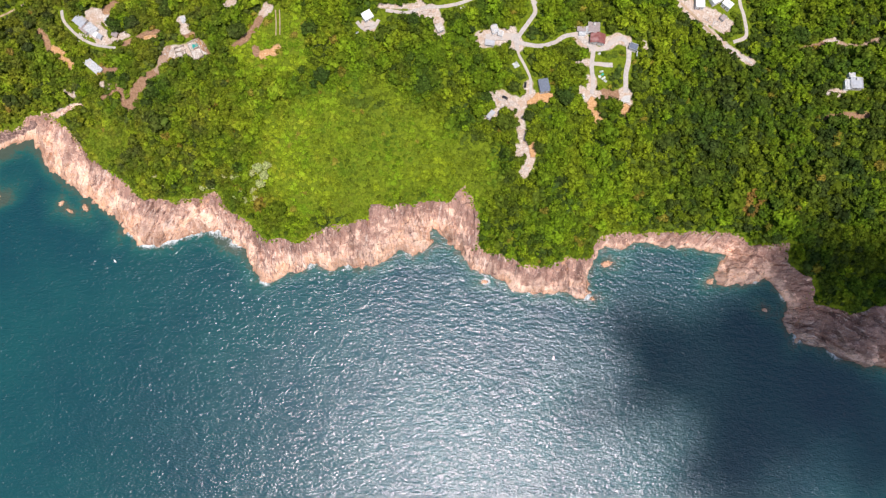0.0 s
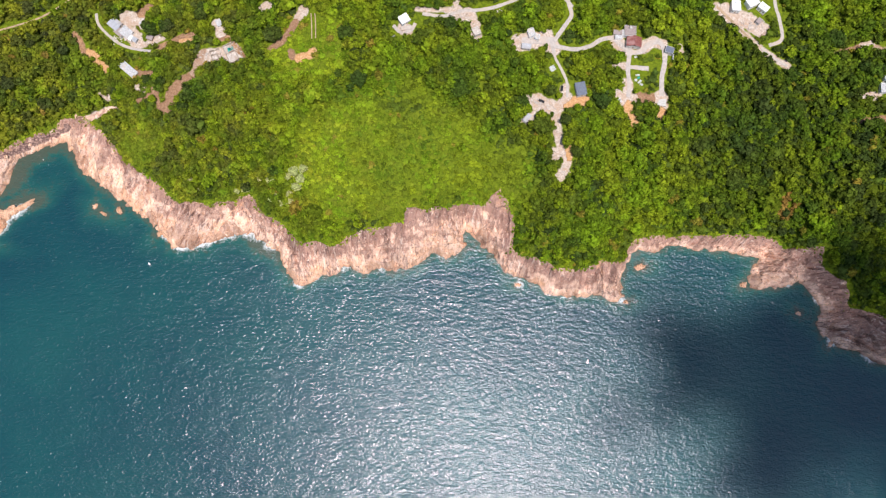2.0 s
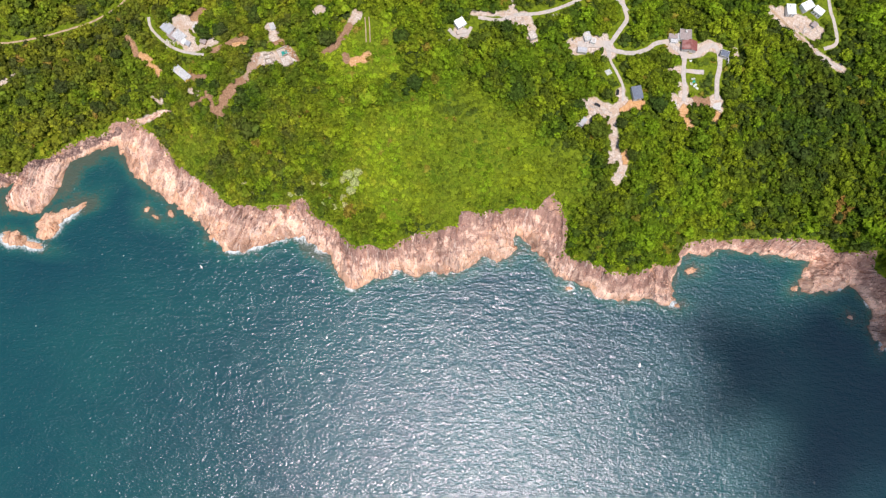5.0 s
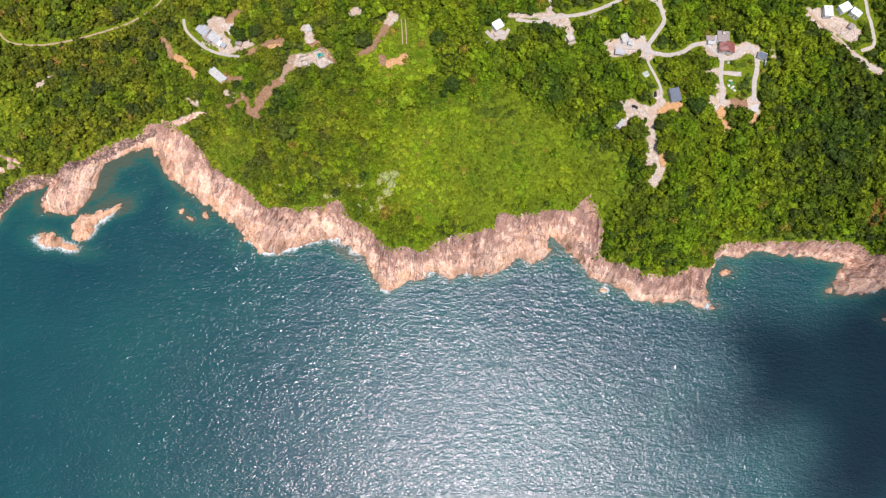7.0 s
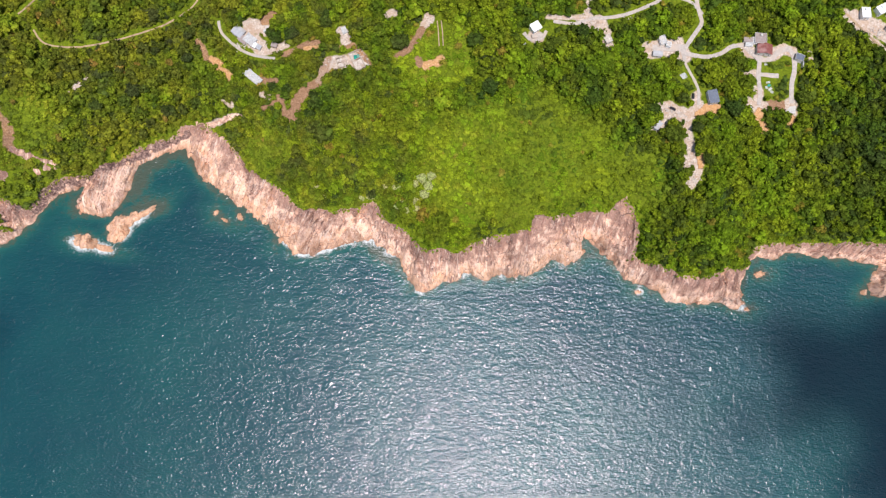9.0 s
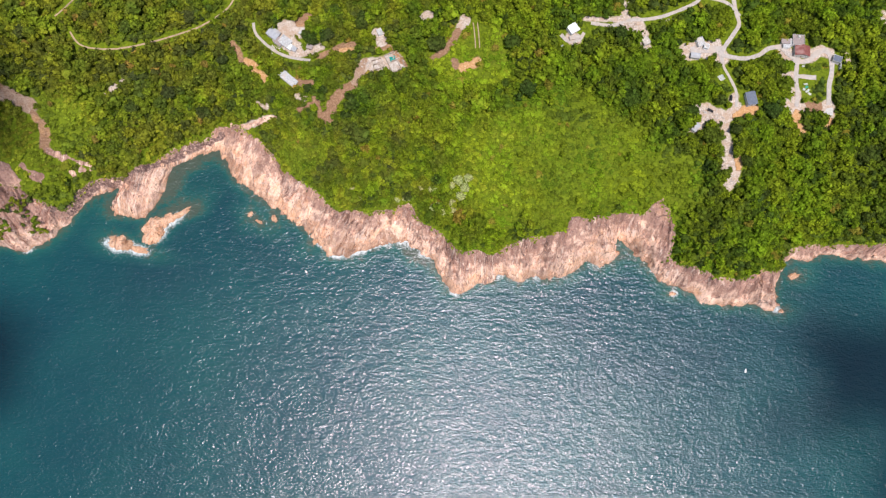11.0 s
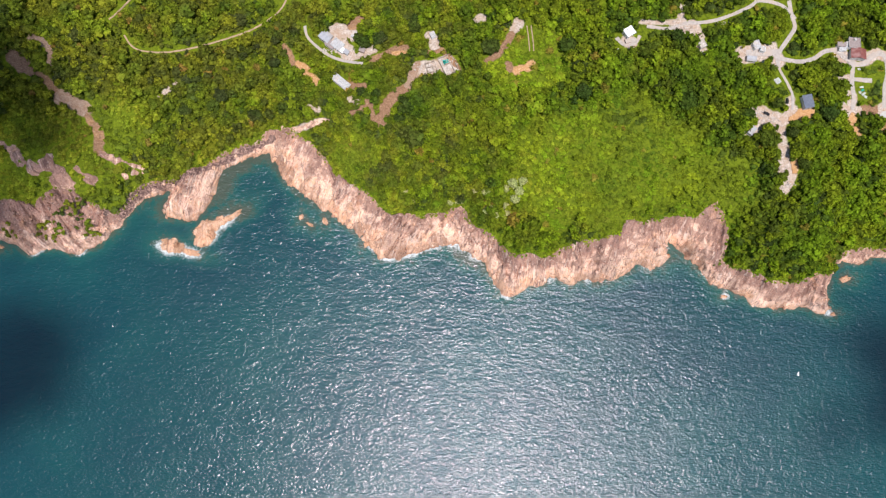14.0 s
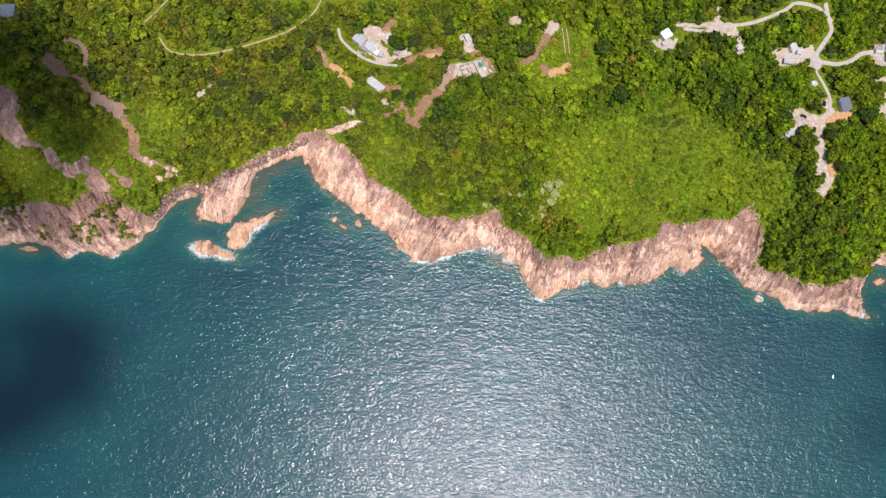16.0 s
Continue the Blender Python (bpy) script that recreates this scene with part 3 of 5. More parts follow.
# far-east term puts cloud shade into the rock tone, the west term partly so
bank = np.where(gg > 0, 0.48, bank) * 0.8 - 0.05 + 0.24 * smooth(-395, -440, gx) + 0.13 * smooth(40, 120, gx) - 0.12 * smooth(-345, -310, gx) * smooth(-150, -190, gx) + 0.15 * smooth(262, 300, gx)
note(me, "bank", bank)
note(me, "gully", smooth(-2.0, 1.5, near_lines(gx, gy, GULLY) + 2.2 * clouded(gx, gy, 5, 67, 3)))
note(me, "bare", smooth(-3.6, 1.6, bare))
tone, best = np.zeros(gx.shape), np.full(gx.shape, -1e9)
for line, wide, hue in BARE:
    m = near_lines(gx, gy, [(line, wide)])
    tone, best = np.where(m > best, hue, tone), np.maximum(best, m)
note(me, "tone", tone)
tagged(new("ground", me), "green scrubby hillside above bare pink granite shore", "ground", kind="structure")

# islets, as (x, y, length, width, turn in degrees, height)
ISLETS = [[(-360, 116.5, 21, 16, 58, 5.0), (-350, 124, 13, 9, 40, 3.2), (-341, 129, 15, 5, 32, 1.4)], [(-385, 105, 20, 11, -12, 3.0), (-371, 100.5, 16, 5, -14, 1.2)]]
SKERRIES = [(-285.5, 129.6, 5, 3.6, 70, 1.4), (-266.5, 126.6, 7, 4, -60, 1.8), (-278.5, 123.7, 6, 2.4, -30, 0.8), (-522, 103, 12, 4, -4, 1.4),
            (144.5, 84, 9, 5, 10, 1.2), (267.5, 47.6, 4.5, 3.2, -30, 1.5), (-233, 108, 6, 3.5, 40, 1.3),
            (131, 56, 4.5, 3, 10, 1.6), (226, 70, 6, 4, 30, 1.3), (290, 24, 5, 3, 50, 1.1), (47, 69, 5, 3, 0, 1.0)]
LOBES = [l for some in ISLETS for l in some] + SKERRIES


def from_lobes(x, y):
    """Distance to the nearest islet or skerry."""
    best = np.full(np.shape(x), 1e9)
    for cx, cy, long, wide, turn, _ in LOBES:
        c, s = math.cos(radians(turn)), math.sin(radians(turn))
        u, v = (x - cx) * c + (y - cy) * s, (y - cy) * c - (x - cx) * s
        r = np.hypot(u / (long / 2), v / (wide / 2))
        best = np.minimum(best, (r - 1) * wide / 2)
    return best


# sea: one sheet to the horizon, with the shallows and the broken water along the rocks
FOAMY = [(-372, 96, 19), (-390, 99, 18), (-353, 110, 20), (-342, 121, 16), (-398, 105, 10), (-215, 96, 13), (-196, 98, 18), (-163, 106, 14), (-149, 96, 12), (-88, 80, 6), (-228, 107, 9),
         (-124, 68, 8), (292, 27, 10), (318, 14, 13), (240, 80, 7), (282, 58, 7), (-490, 100, 10), (-455, 98, 8), (-14, 88, 8), (48, 70, 7), (-60, 79, 6),
         (262, 70, 6), (128, 57, 6), (-180, 102, 16)]
wx, wy, wq = sheet(spread(-550, 385, 2.0, 3200), spread(0, 200, 2.0, 3200))
wd = land(wx, wy)[1]
off = np.minimum(np.where(wd < 0, -wd, 0), np.maximum(from_lobes(wx, wy), 0))
shallow = np.exp(-off / (9 + 5 * clouded(wx, wy, 50, 71, 2)))
bay = np.exp(-(((wx + 330) / 26) ** 2 + ((wy - 172) / 22) ** 2)) + np.exp(-(((wx + 156) / 16) ** 2 + ((wy - 96) / 10) ** 2))
reef = np.exp(-(((wx + 346) / 11) ** 2 + ((wy - 150) / 17) ** 2)) + np.exp(-(((wx + 334) / 14) ** 2 + ((wy - 132) / 6) ** 2)) + 0.8 * np.exp(-(((wx + 400) / 12) ** 2 + ((wy - 132) / 10) ** 2))
shallow = np.clip(shallow + 0.45 * reef + 0.65 * bay * np.exp(-off / 25), 0, 1.4)
foam = np.zeros(wx.shape)
for fx, fy, fr in FOAMY:
    foam = np.maximum(foam, np.exp(-((wx - fx) ** 2 + (wy - fy) ** 2) / (0.55 * fr**2)))
trail = np.exp(-((to_line(wx, wy, [(-216, 88), (-204, 82), (-186, 82), (-172, 86)])[0] / 2.6) ** 2)) * 0.40
foam = np.maximum(foam * np.exp(-off / 4.2) * 1.12, np.maximum(trail * 0.7, 0.10 * np.exp(-off / 1.2)))
me = mesh_of("sea", np.stack([wx, wy, 0 * wx], -1), wq, SEA)
note(me, "shallow", shallow)
note(me, "foam", foam)
tagged(new("water", me), "teal choppy sea glittering in the sun", "sea", kind="structure")


# ---- small tools for things ----
def linked(name, bm, mat, parent=None, label="", smooth_faces=False):
    me = bpy.data.meshes.new(name)
    bm.normal_update()
    bm.to_mesh(me)
    bm.free()
    me.materials.append(mat)
    if smooth_faces:
        me.polygons.foreach_set("use_smooth", np.full(len(me.polygons), True))
    ob = new(name, me)
    ob.parent = parent
    if label:
        ob["label"] = label
    return ob


def part(name, bm, mat, parent, label="", smooth_faces=False):
    return linked(name, bm, mat, parent, label, smooth_faces)


def empty_at(name, x, y, z, turn=0.0):
    ob = new(name)
    ob.matrix_basis = pose(x, y, z, 0, 0, turn)
    return ob


def box(bm, x0, y0, z0, x1, y1, z1, bevel=0.0):
    made = bmesh.ops.create_cube(bm, size=1.0, matrix=Matrix.Translation(((x0 + x1) / 2, (y0 + y1) / 2, (z0 + z1) / 2)) @ Matrix.Diagonal((x1 - x0, y1 - y0, z1 - z0, 1)))
    if bevel:
        edges = list({e for v in made["verts"] for e in v.link_edges})
        bmesh.ops.bevel(bm, geom=edges, offset=bevel, segments=1, affect="EDGES", profile=0.5)
    return bm


def boxed(*spans, bevel=0.0):
    bm = bmesh.new()
    for s in spans:
        box(bm, *s, bevel=bevel)
    return bm


def floor_at(x, y):
    return float(height(np.array([float(x)]), np.array([float(y)]))[0])


def stone_shape(seed, long=1.0, wide=1.0, tall=1.0, rings=7, spokes=16, jag=0.28, base=-0.4):
    """A craggy lump, flat underneath."""
    rng = np.random.default_rng(seed)
    bm = bmesh.new()
    rows = []
    for r in range(rings):
        k = r / (rings - 1)
        row = []
        for s in range(spokes):
            a = 2 * math.pi * s / spokes
            wob = 1 + jag * (noise.fractal(Vector((math.cos(a) * 1.3 + seed * 3.1, math.sin(a) * 1.3, k * 1.5)), 0.7, 2.0, 4))
            rad = math.sqrt(max(0.0, 1 - k**2.2)) * wob
            z = base + (1 - base) * k * (1 + 0.5 * jag * noise.noise(Vector((a * 2, k * 3, seed * 1.7))))
            row.append(bm.verts.new((rad * math.cos(a) * long / 2, rad * math.sin(a) * wide / 2, z * tall)) if r < rings - 1 else None)
        rows.append(row)
    tip = bm.verts.new((rng.uniform(-0.1, 0.1) * long, rng.uniform(-0.1, 0.1) * wide, tall))
    for lower, upper in zip(rows[:-2], rows[1:-1]):
        for s in range(spokes):
            n = (s + 1) % spokes
            bm.faces.new((lower[s], lower[n], upper[n], upper[s]))
    for s in range(spokes):
        bm.faces.new((rows[-2][s], rows[-2][(s + 1) % spokes], tip))
    return bm


def islet(name, lobes, label):
    bm = bmesh.new()
    for k, (x, y, long, wide, turn, tall) in enumerate(lobes):
        one = stone_shape(7 * k + int(abs(x)) % 50, long, wide, tall, 18, 64, 0.5)
        for v in one.verts:
            v.co *= 1 + 0.10 * noise.fractal(v.co * 0.45 + Vector((x, y, 0)), 0.6, 2.1, 5)
            v.co.z += 0.10 * tall * noise.cell(v.co * 0.5) + 0.16 * tall * noise.fractal(v.co * 0.6, 0.7, 2.0, 4)
        bmesh.ops.transform(one, matrix=pose(x - lobes[0][0], y - lobes[0][1], 0, 0, 0, turn), verts=one.verts)
        tmp = bpy.data.meshes.new("lobe")
        one.to_mesh(tmp)
        one.free()
        bm.from_mesh(tmp)
        bpy.data.meshes.remove(tmp)
    ob = linked(name, bm, OCHRE)
    ob.location = (lobes[0][0], lobes[0][1], 0)
    return tagged(ob, label, "rock")


islet("rock_islet", ISLETS[0], "ochre granite islet ringed with white surf")
islet("rock_islet", ISLETS[1], "low ochre granite islet washed by surf")
for lobe in SKERRIES:
    tagged(islet("skerry", [lobe], ""), "small reddish rock breaking the sea surface", "rock", "skerries off the shore")

# boulders lying along the granite shore
rng = np.random.default_rng(5)
stones = []
for k in range(8):
    one = linked("boulder", stone_shape(100 + k, 1.0, 0.7 + 0.05 * k, 0.62, 6, 11, 0.5), ROCK)
    stones.append(one.data)
    bpy.data.objects.remove(one)
bx, by = rng.uniform(-530, 360, 9000), rng.uniform(0, 210, 9000)
bz, bd, _, brock, bg = land(bx, by)
rubbly = clouded(bx, by, 40, 81, 2)
keep = np.flatnonzero((brock > 0.6) & (bd > 0.5) & (bg < -1) & (bz < 26) & (rubbly > -0.15))[:290]
for k in keep:
    size = float(np.clip(rng.lognormal(0.55, 0.45), 0.9, 4.5))
    ob = new("boulder", stones[k % 8])
    ob.matrix_basis = pose(bx[k], by[k], bz[k] + 0.12 * size, rng.uniform(-15, 15), rng.uniform(-15, 15), rng.uniform(0, 360)) @ Matrix.Scale(size, 4)
    tagged(ob, "pink granite boulder on the rocky shore", "boulder", "boulders along the shore")


# ---- concrete lanes, as ribbons laid on the slope ----
def lane(name, line, wide, label, mat=CONCRETE, lift=0.25):
    pts = [Vector((*p, 0)) for p in line]
    path = []
    for i in range(len(pts) - 1):
        p0, p1, p2, p3 = pts[max(i - 1, 0)], pts[i], pts[i + 1], pts[min(i + 2, len(pts) - 1)]
        steps = max(2, int((p2 - p1).length / 1.5))
        for s in range(steps):
            u = s / steps
            path.append(0.5 * (2 * p1 + (p2 - p0) * u + (2 * p0 - 5 * p1 + 4 * p2 - p3) * u * u + (3 * p1 - p0 - 3 * p2 + p3) * u**3))
    path.append(pts[-1])
    bm, rows = bmesh.new(), []
    for i, p in enumerate(path):
        way = (path[min(i + 1, len(path) - 1)] - path[max(i - 1, 0)]).normalized()
        across = Vector((-way.y, way.x, 0))
        half = wide * 0.40 * (1 + 0.16 * noise.noise(Vector((p.x * 0.2, p.y * 0.2, 3))) + 0.06 * noise.noise(Vector((p.x * 0.9, p.y * 0.9, 8))))
        mid = floor_at(p.x, p.y)
        row = []
        for k in (-1, -0.5, 0, 0.5, 1):
            q = p + across * half * k
            z = max(floor_at(q.x, q.y), mid - 0.4) + lift
            row.append(bm.verts.new((q.x, q.y, z)))
        row = [bm.verts.new(row[0].co - Vector((0, 0, 0.9)))] + row + [bm.verts.new(row[-1].co - Vector((0, 0, 0.9)))]
        rows.append(row)
    for a, b in zip(rows[:-1], rows[1:]):
        for k in range(6):
            bm.faces.new((a[k], a[k + 1], b[k + 1], b[k]))
    bmesh.ops.recalc_face_normals(bm, faces=bm.faces)
    return tagged(linked(name, bm, mat), label, "road", kind="structure")


for k, (line, wide) in enumerate(LANES):
    narrow = wide < 3.5
    lane("path" if narrow else "road", line, wide, "narrow pale concrete footpath through the scrub" if narrow else "pale dusty concrete lane along the hillside", TAN if wide < 2.2 else CONCRETE)


# ---- vegetation ----
HOUSES = [(123.5, 241, 8), (84, 199, 5), (57, 192, 3), (71, 201, 3), (50, 240, 4), (45, 230, 4), (64.6, 215.7, 3), (127, 210, 5), (201, 266, 7), (214, 268, 7), (222, 266, 7),
          (316, 209, 9), (-42, 248, 5), (-262, 261, 8), (-254, 255, 7), (-243, 264, 4), (-524, 270, 7), (-253, 228, 7), (-172, 236, 9), (-183, 235, 6), (-182, 259, 4), (152, 231, 4), (112, 194, 2)]


def open_ground(x, y, crown, slack=0.0, close=False):
    """True where a plant with that crown may stand."""
    free = bare_at(x, y) < slack - 0.32 * crown
    free &= near_lines(x, y, LANES) < -(0.40 if close else 0.62) * crown
    free &= rocky_at(x, y) < -0.25 * crown
    for hx, hy, r in GIANTS:
        free &= np.hypot(x - hx, y - hy) > 0.36 * r
    for hx, hy, r in HOUSES:
        free &= np.hypot(x - hx, y - hy) > 0.8 * r + 0.42 * crown
    return free


# large old trees that stand out of the canopy: x, y, crown width
GIANTS = [(99.7, 192.9, 14.4), (62.6, 199.3, 9.5), (56.7, 174.7, 12.8), (41.5, 190.8, 11.2), (73.8, 177.5, 8.0), (81.2, 155.5, 8.8), (134.5, 243.9, 8.0), (-239.5, 260.0, 8.0), (-222.7, 258.6, 11.2),
          (-196.8, 266.5, 11.2), (-173.8, 258.2, 10.4), (-139.7, 246.3, 14.0), (-73.5, 207.3, 12.0), (-0.2, 199.2, 14.4), (-28.3, 233.4, 15.2), (-84.2, 242.6, 12.0), (-8.7, 244.5, 10.0),
          (204.6, 143.4, 16.0), (153.7, 203.5, 10.4), (177.0, 166.0, 13.6), (291.0, 134.4, 16.0), (246.7, 194.0, 12.0), (-314.7, 216.8, 9.6), (276.4, 243.7, 13.6), (-345.3, 216.9, 10.4),
          (-371.5, 204.1, 9.6), (-375.4, 262.6, 9.6), (-330.7, 275.5, 11.0), (-304.8, 243.7, 8.8), (-445.5, 252.8, 12.0)]


def openness(x, y):
    """1 in the low bright scrub, 0 in the tall wood."""
    v = np.full(np.shape(x), -0.15)
    for cx, cy, rx, ry in ((-55, 156, 76, 52), (-240, 172, 22, 20), (25, 145, 32, 30), (-422, 192, 26, 21), (-470, 165, 60, 34),
                           (-115, 235, 35, 26), (142, 217, 10, 22)):
        v = np.maximum(v, 1.25 - ((x - cx) / rx) ** 2 - ((y - cy) / ry) ** 2)
    return smooth(0.0, 0.7, v + 0.45 * clouded(x, y, 34, 91, 3))


def leaf_quads(rng, spots, normals, size):
    """Small bent leaf sprays, one at each spot."""
    n = len(spots)
    w = normals + rng.normal(0, 0.62, (n, 3))
    w /= np.linalg.norm(w, axis=1)[:, None]
    u = np.cross(w, rng.normal(0, 1, (n, 3)))
    u /= np.linalg.norm(u, axis=1)[:, None]
    v = np.cross(w, u)
    a = size * rng.uniform(0.6, 1.35, (n, 1))
    b = a * rng.uniform(0.55, 0.95, (n, 1))
    v4 = np.stack([spots - u * a, spots - v * b + w * 0.12 * a, spots + u * a, spots + v * b + w * 0.12 * a], 1).reshape(-1, 3)
    return v4, np.arange(4 * n).reshape(n, 4)


def dome(spokes, rings, rng, jag):
    verts, quads, tris = [], [], []
    for r in range(rings):
        e = -0.25 + 1.25 * r / rings
        for s in range(spokes):
            a = 2 * math.pi * (s + 0.5 * (r % 2)) / spokes
            k = math.sqrt(max(0.05, 1 - e * e)) * rng.uniform(1 - jag, 1 + jag)
            verts.append((k * math.cos(a), k * math.sin(a), e * rng.uniform(1 - jag, 1 + jag)))
    verts.append((0, 0, rng.uniform(0.9, 1.1)))
    for r in range(rings - 1):
        for s in range(spokes):
            n = (s + 1) % spokes
            quads.append((r * spokes + s, r * spokes + n, (r + 1) * spokes + n, (r + 1) * spokes + s))
    top = rings * spokes
    for s in range(spokes):
        tris.append(((rings - 1) * spokes + s, (rings - 1) * spokes + (s + 1) % spokes, top))
    return np.array(verts), np.array(quads), np.array(tris)


def crown_shape(seed, lobes, leaves, spokes=6, rings=2):
    """A crown one metre in radius: clumps of different size with gaps between, covered in leaf sprays."""
    rng = np.random.default_rng(seed)
    vs, qs, ts, count = [], [], [], 0
    for k in range(lobes):
        if lobes == 1:
            c, r = np.zeros(3), 0.85
        else:
            a = 2 * math.pi * k / (lobes - 1) + rng.uniform(-0.35, 0.35)
            far = 0.0 if k == 0 else rng.uniform(0.42, 0.68)
            c = np.array([far * math.cos(a), far * math.sin(a), (0.55 if k == 0 else rng.uniform(-0.05, 0.35))])
            r = rng.uniform(0.30, 0.52) if k else 0.5
            if lobes < 6:
                c, r = c * (0.0, 0.0, 0.5) if k == 0 else c, (rng.uniform(0.42, 0.56) if k else 0.72)
        v, q, t = dome(spokes, rings, rng, 0.26)
        vs.append(c + v * r * 0.80)
        qs.append(q + count)
        ts.append(t + count)
        count += len(v)
        n = leaves // lobes
        d = rng.normal(0, 1, (n, 3))
        d[:, 2] = np.abs(d[:, 2]) * 1.1 - 0.15
        d /= np.linalg.norm(d, axis=1)[:, None]
        v4, q4 = leaf_quads(rng, c + d * r * rng.uniform(0.74, 1.2, (n, 1)), d, 0.165 if lobes > 5 else 0.18)
        vs.append(v4)
        qs.append(q4 + count)
        count += len(v4)
    return np.concatenate(vs), np.concatenate(qs), np.concatenate(ts)


def thicket(name, shapes, x, y, z, wide, tall, tint, label, category):
    """Many plants in one mesh."""
    rng = np.random.default_rng(len(x))
    turn = rng.uniform(0, 2 * math.pi, len(x))
    which = rng.integers(0, len(shapes), len(x))
    vs, qs, ts, tones, count = [], [], [], [], 0
    for s, (v, q, t) in enumerate(shapes):
        k = np.flatnonzero(which == s)
        if not len(k):
            continue
        c, sn = np.cos(turn[k])[:, None], np.sin(turn[k])[:, None]
        px = (v[:, 0] * c - v[:, 1] * sn) * wide[k, None] + x[k, None]
        py = (v[:, 0] * sn + v[:, 1] * c) * wide[k, None] + y[k, None]
        pz = v[:, 2] * tall[k, None] + z[k, None]
        vs.append(np.stack([px, py, pz], -1).reshape(-1, 3))
        base = count + np.arange(len(k))[:, None, None] * len(v)
        qs.append((q[None] + base).reshape(-1, 4))
        ts.append((t[None] + base).reshape(-1, 3))
        tones.append(np.repeat(tint[k], len(v)))
        count += len(k) * len(v)
    me = mesh_of(name, np.concatenate(vs), np.concatenate(qs), LEAF, False, np.concatenate(ts))
    note(me, "tint", np.concatenate(tones))
    return tagged(new(name, me), label, category, kind="stuff")


def scattered(rng, cell, lo, hi):
    xs, ys = np.meshgrid(np.arange(lo[0], hi[0], cell), np.arange(lo[1], hi[1], cell))
    return (xs + rng.uniform(-0.48, 0.48, xs.shape) * cell).ravel(), (ys + rng.uniform(-0.48, 0.48, ys.shape) * cell).ravel()


VIEW_LO, VIEW_HI = (-552, 10), (386, 294)
rng = np.random.default_rng(11)

# tall wood
tx, ty = scattered(rng, 5.8, VIEW_LO, VIEW_HI)
tz, td, _, _, tg = land(tx, ty)
low = openness(tx, ty)
crown = 6.9 * np.exp(rng.normal(0, 0.33, tx.shape)) * (1 - 0.3 * low)
ok = (tg > 1.0 + 0.3 * crown) & (td > 3) & (rng.uniform(0, 1, tx.shape) > low * 0.93)
pick = np.flatnonzero(ok)
pick = pick[open_ground(tx[pick], ty[pick], crown[pick])]
tx, ty, tz, crown, low = tx[pick], ty[pick], tz[pick], crown[pick], low[pick]
grove = clouded(tx, ty, 38, 95, 3)
# cloud shade over the eastern wood is put into its leaf tint
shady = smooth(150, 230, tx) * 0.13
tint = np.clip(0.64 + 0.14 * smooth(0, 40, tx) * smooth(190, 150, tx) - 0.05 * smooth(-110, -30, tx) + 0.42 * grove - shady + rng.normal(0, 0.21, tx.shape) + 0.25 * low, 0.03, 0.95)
odd = rng.uniform(0, 1, tx.shape)
tint = np.where(odd > 0.988, 1.25, tint)
tall = crown * rng.uniform(0.42, 0.6, tx.shape)
stem = 1.4 + 0.28 * crown

# trees that stand out: round the houses and at the wood's edge, each one a thing
single = (np.hypot(tx - 95, ty - 205) < 62) | (np.hypot(tx + 225, ty - 235) < 48)
single &= rng.uniform(0, 1, tx.shape) < 0.95
chosen = np.flatnonzero(single)[:290]
rest = np.setdiff1d(np.arange(len(tx)), chosen)
WOOD_SHAPES = [crown_shape(200 + k, 6 + k % 3, 124, 5, 2) for k in range(9)]
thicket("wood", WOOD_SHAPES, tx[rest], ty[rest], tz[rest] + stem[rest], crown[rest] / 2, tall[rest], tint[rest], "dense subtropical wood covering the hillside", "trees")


def trunk_mesh():
    bm = bmesh.new()
    bmesh.ops.create_cone(bm, cap_ends=False, segments=7, radius1=0.16, radius2=0.07, depth=3.4, matrix=Matrix.Translation((0, 0, 1.2)))
    for k in range(4):
        a = k * math.pi / 2 + 0.4
        bmesh.ops.create_cone(bm, cap_ends=False, segments=5, radius1=0.07, radius2=0.03, depth=1.8,
                              matrix=Matrix.Translation((0.5 * math.cos(a), 0.5 * math.sin(a), 3.2)) @ Euler((0, radians(42), a)).to_matrix().to_4x4())
    return bm


trunk_ob = linked("trunk", trunk_mesh(), BARK)
trunk_data = trunk_ob.data
bpy.data.objects.remove(trunk_ob)
single_meshes = []
for k in range(9):
    v, q, t = crown_shape(300 + k, 8, 240, 6, 2)
    tone = (0.15, 0.35, 0.5, 0.62, 0.75, 0.9, 0.42, 0.27, 0.08)[k]
    v = v * np.array([1, 1, 0.95]) + np.array([0, 0, 0.0])
    m = mesh_of("crown", v, q, LEAF, False, t)
    note(m, "tint", np.full(len(v), tone))
    single_meshes.append((tone, m))
for k in chosen:
    tone, m = min(single_meshes, key=lambda s: abs(s[0] - tint[k] + 0.12 * (chance(np.array([k]), np.array([3]), 5)[0] - 0.5)))
    tree = empty_at("tree", tx[k], ty[k], tz[k] - 0.3)
    stemob = new("trunk", trunk_data)
    stemob.parent = tree
    stemob.scale = (1 + 0.1 * crown[k], 1 + 0.1 * crown[k], (stem[k] + 0.5) / 3.2)
    top = new("crown", m)
    top.parent = tree
    top.matrix_basis = pose(0, 0, stem[k] + 0.3, 0, 0, 137.5 * k) @ Matrix.Diagonal((crown[k] / 2, crown[k] / 2, tall[k], 1))
    words = "dark green" if tone < 0.22 else "mid-green" if tone < 0.45 else "bright green"
    tagged(tree, f"{words} broadleaf tree on the settled hillside", "tree", "trees round the houses")

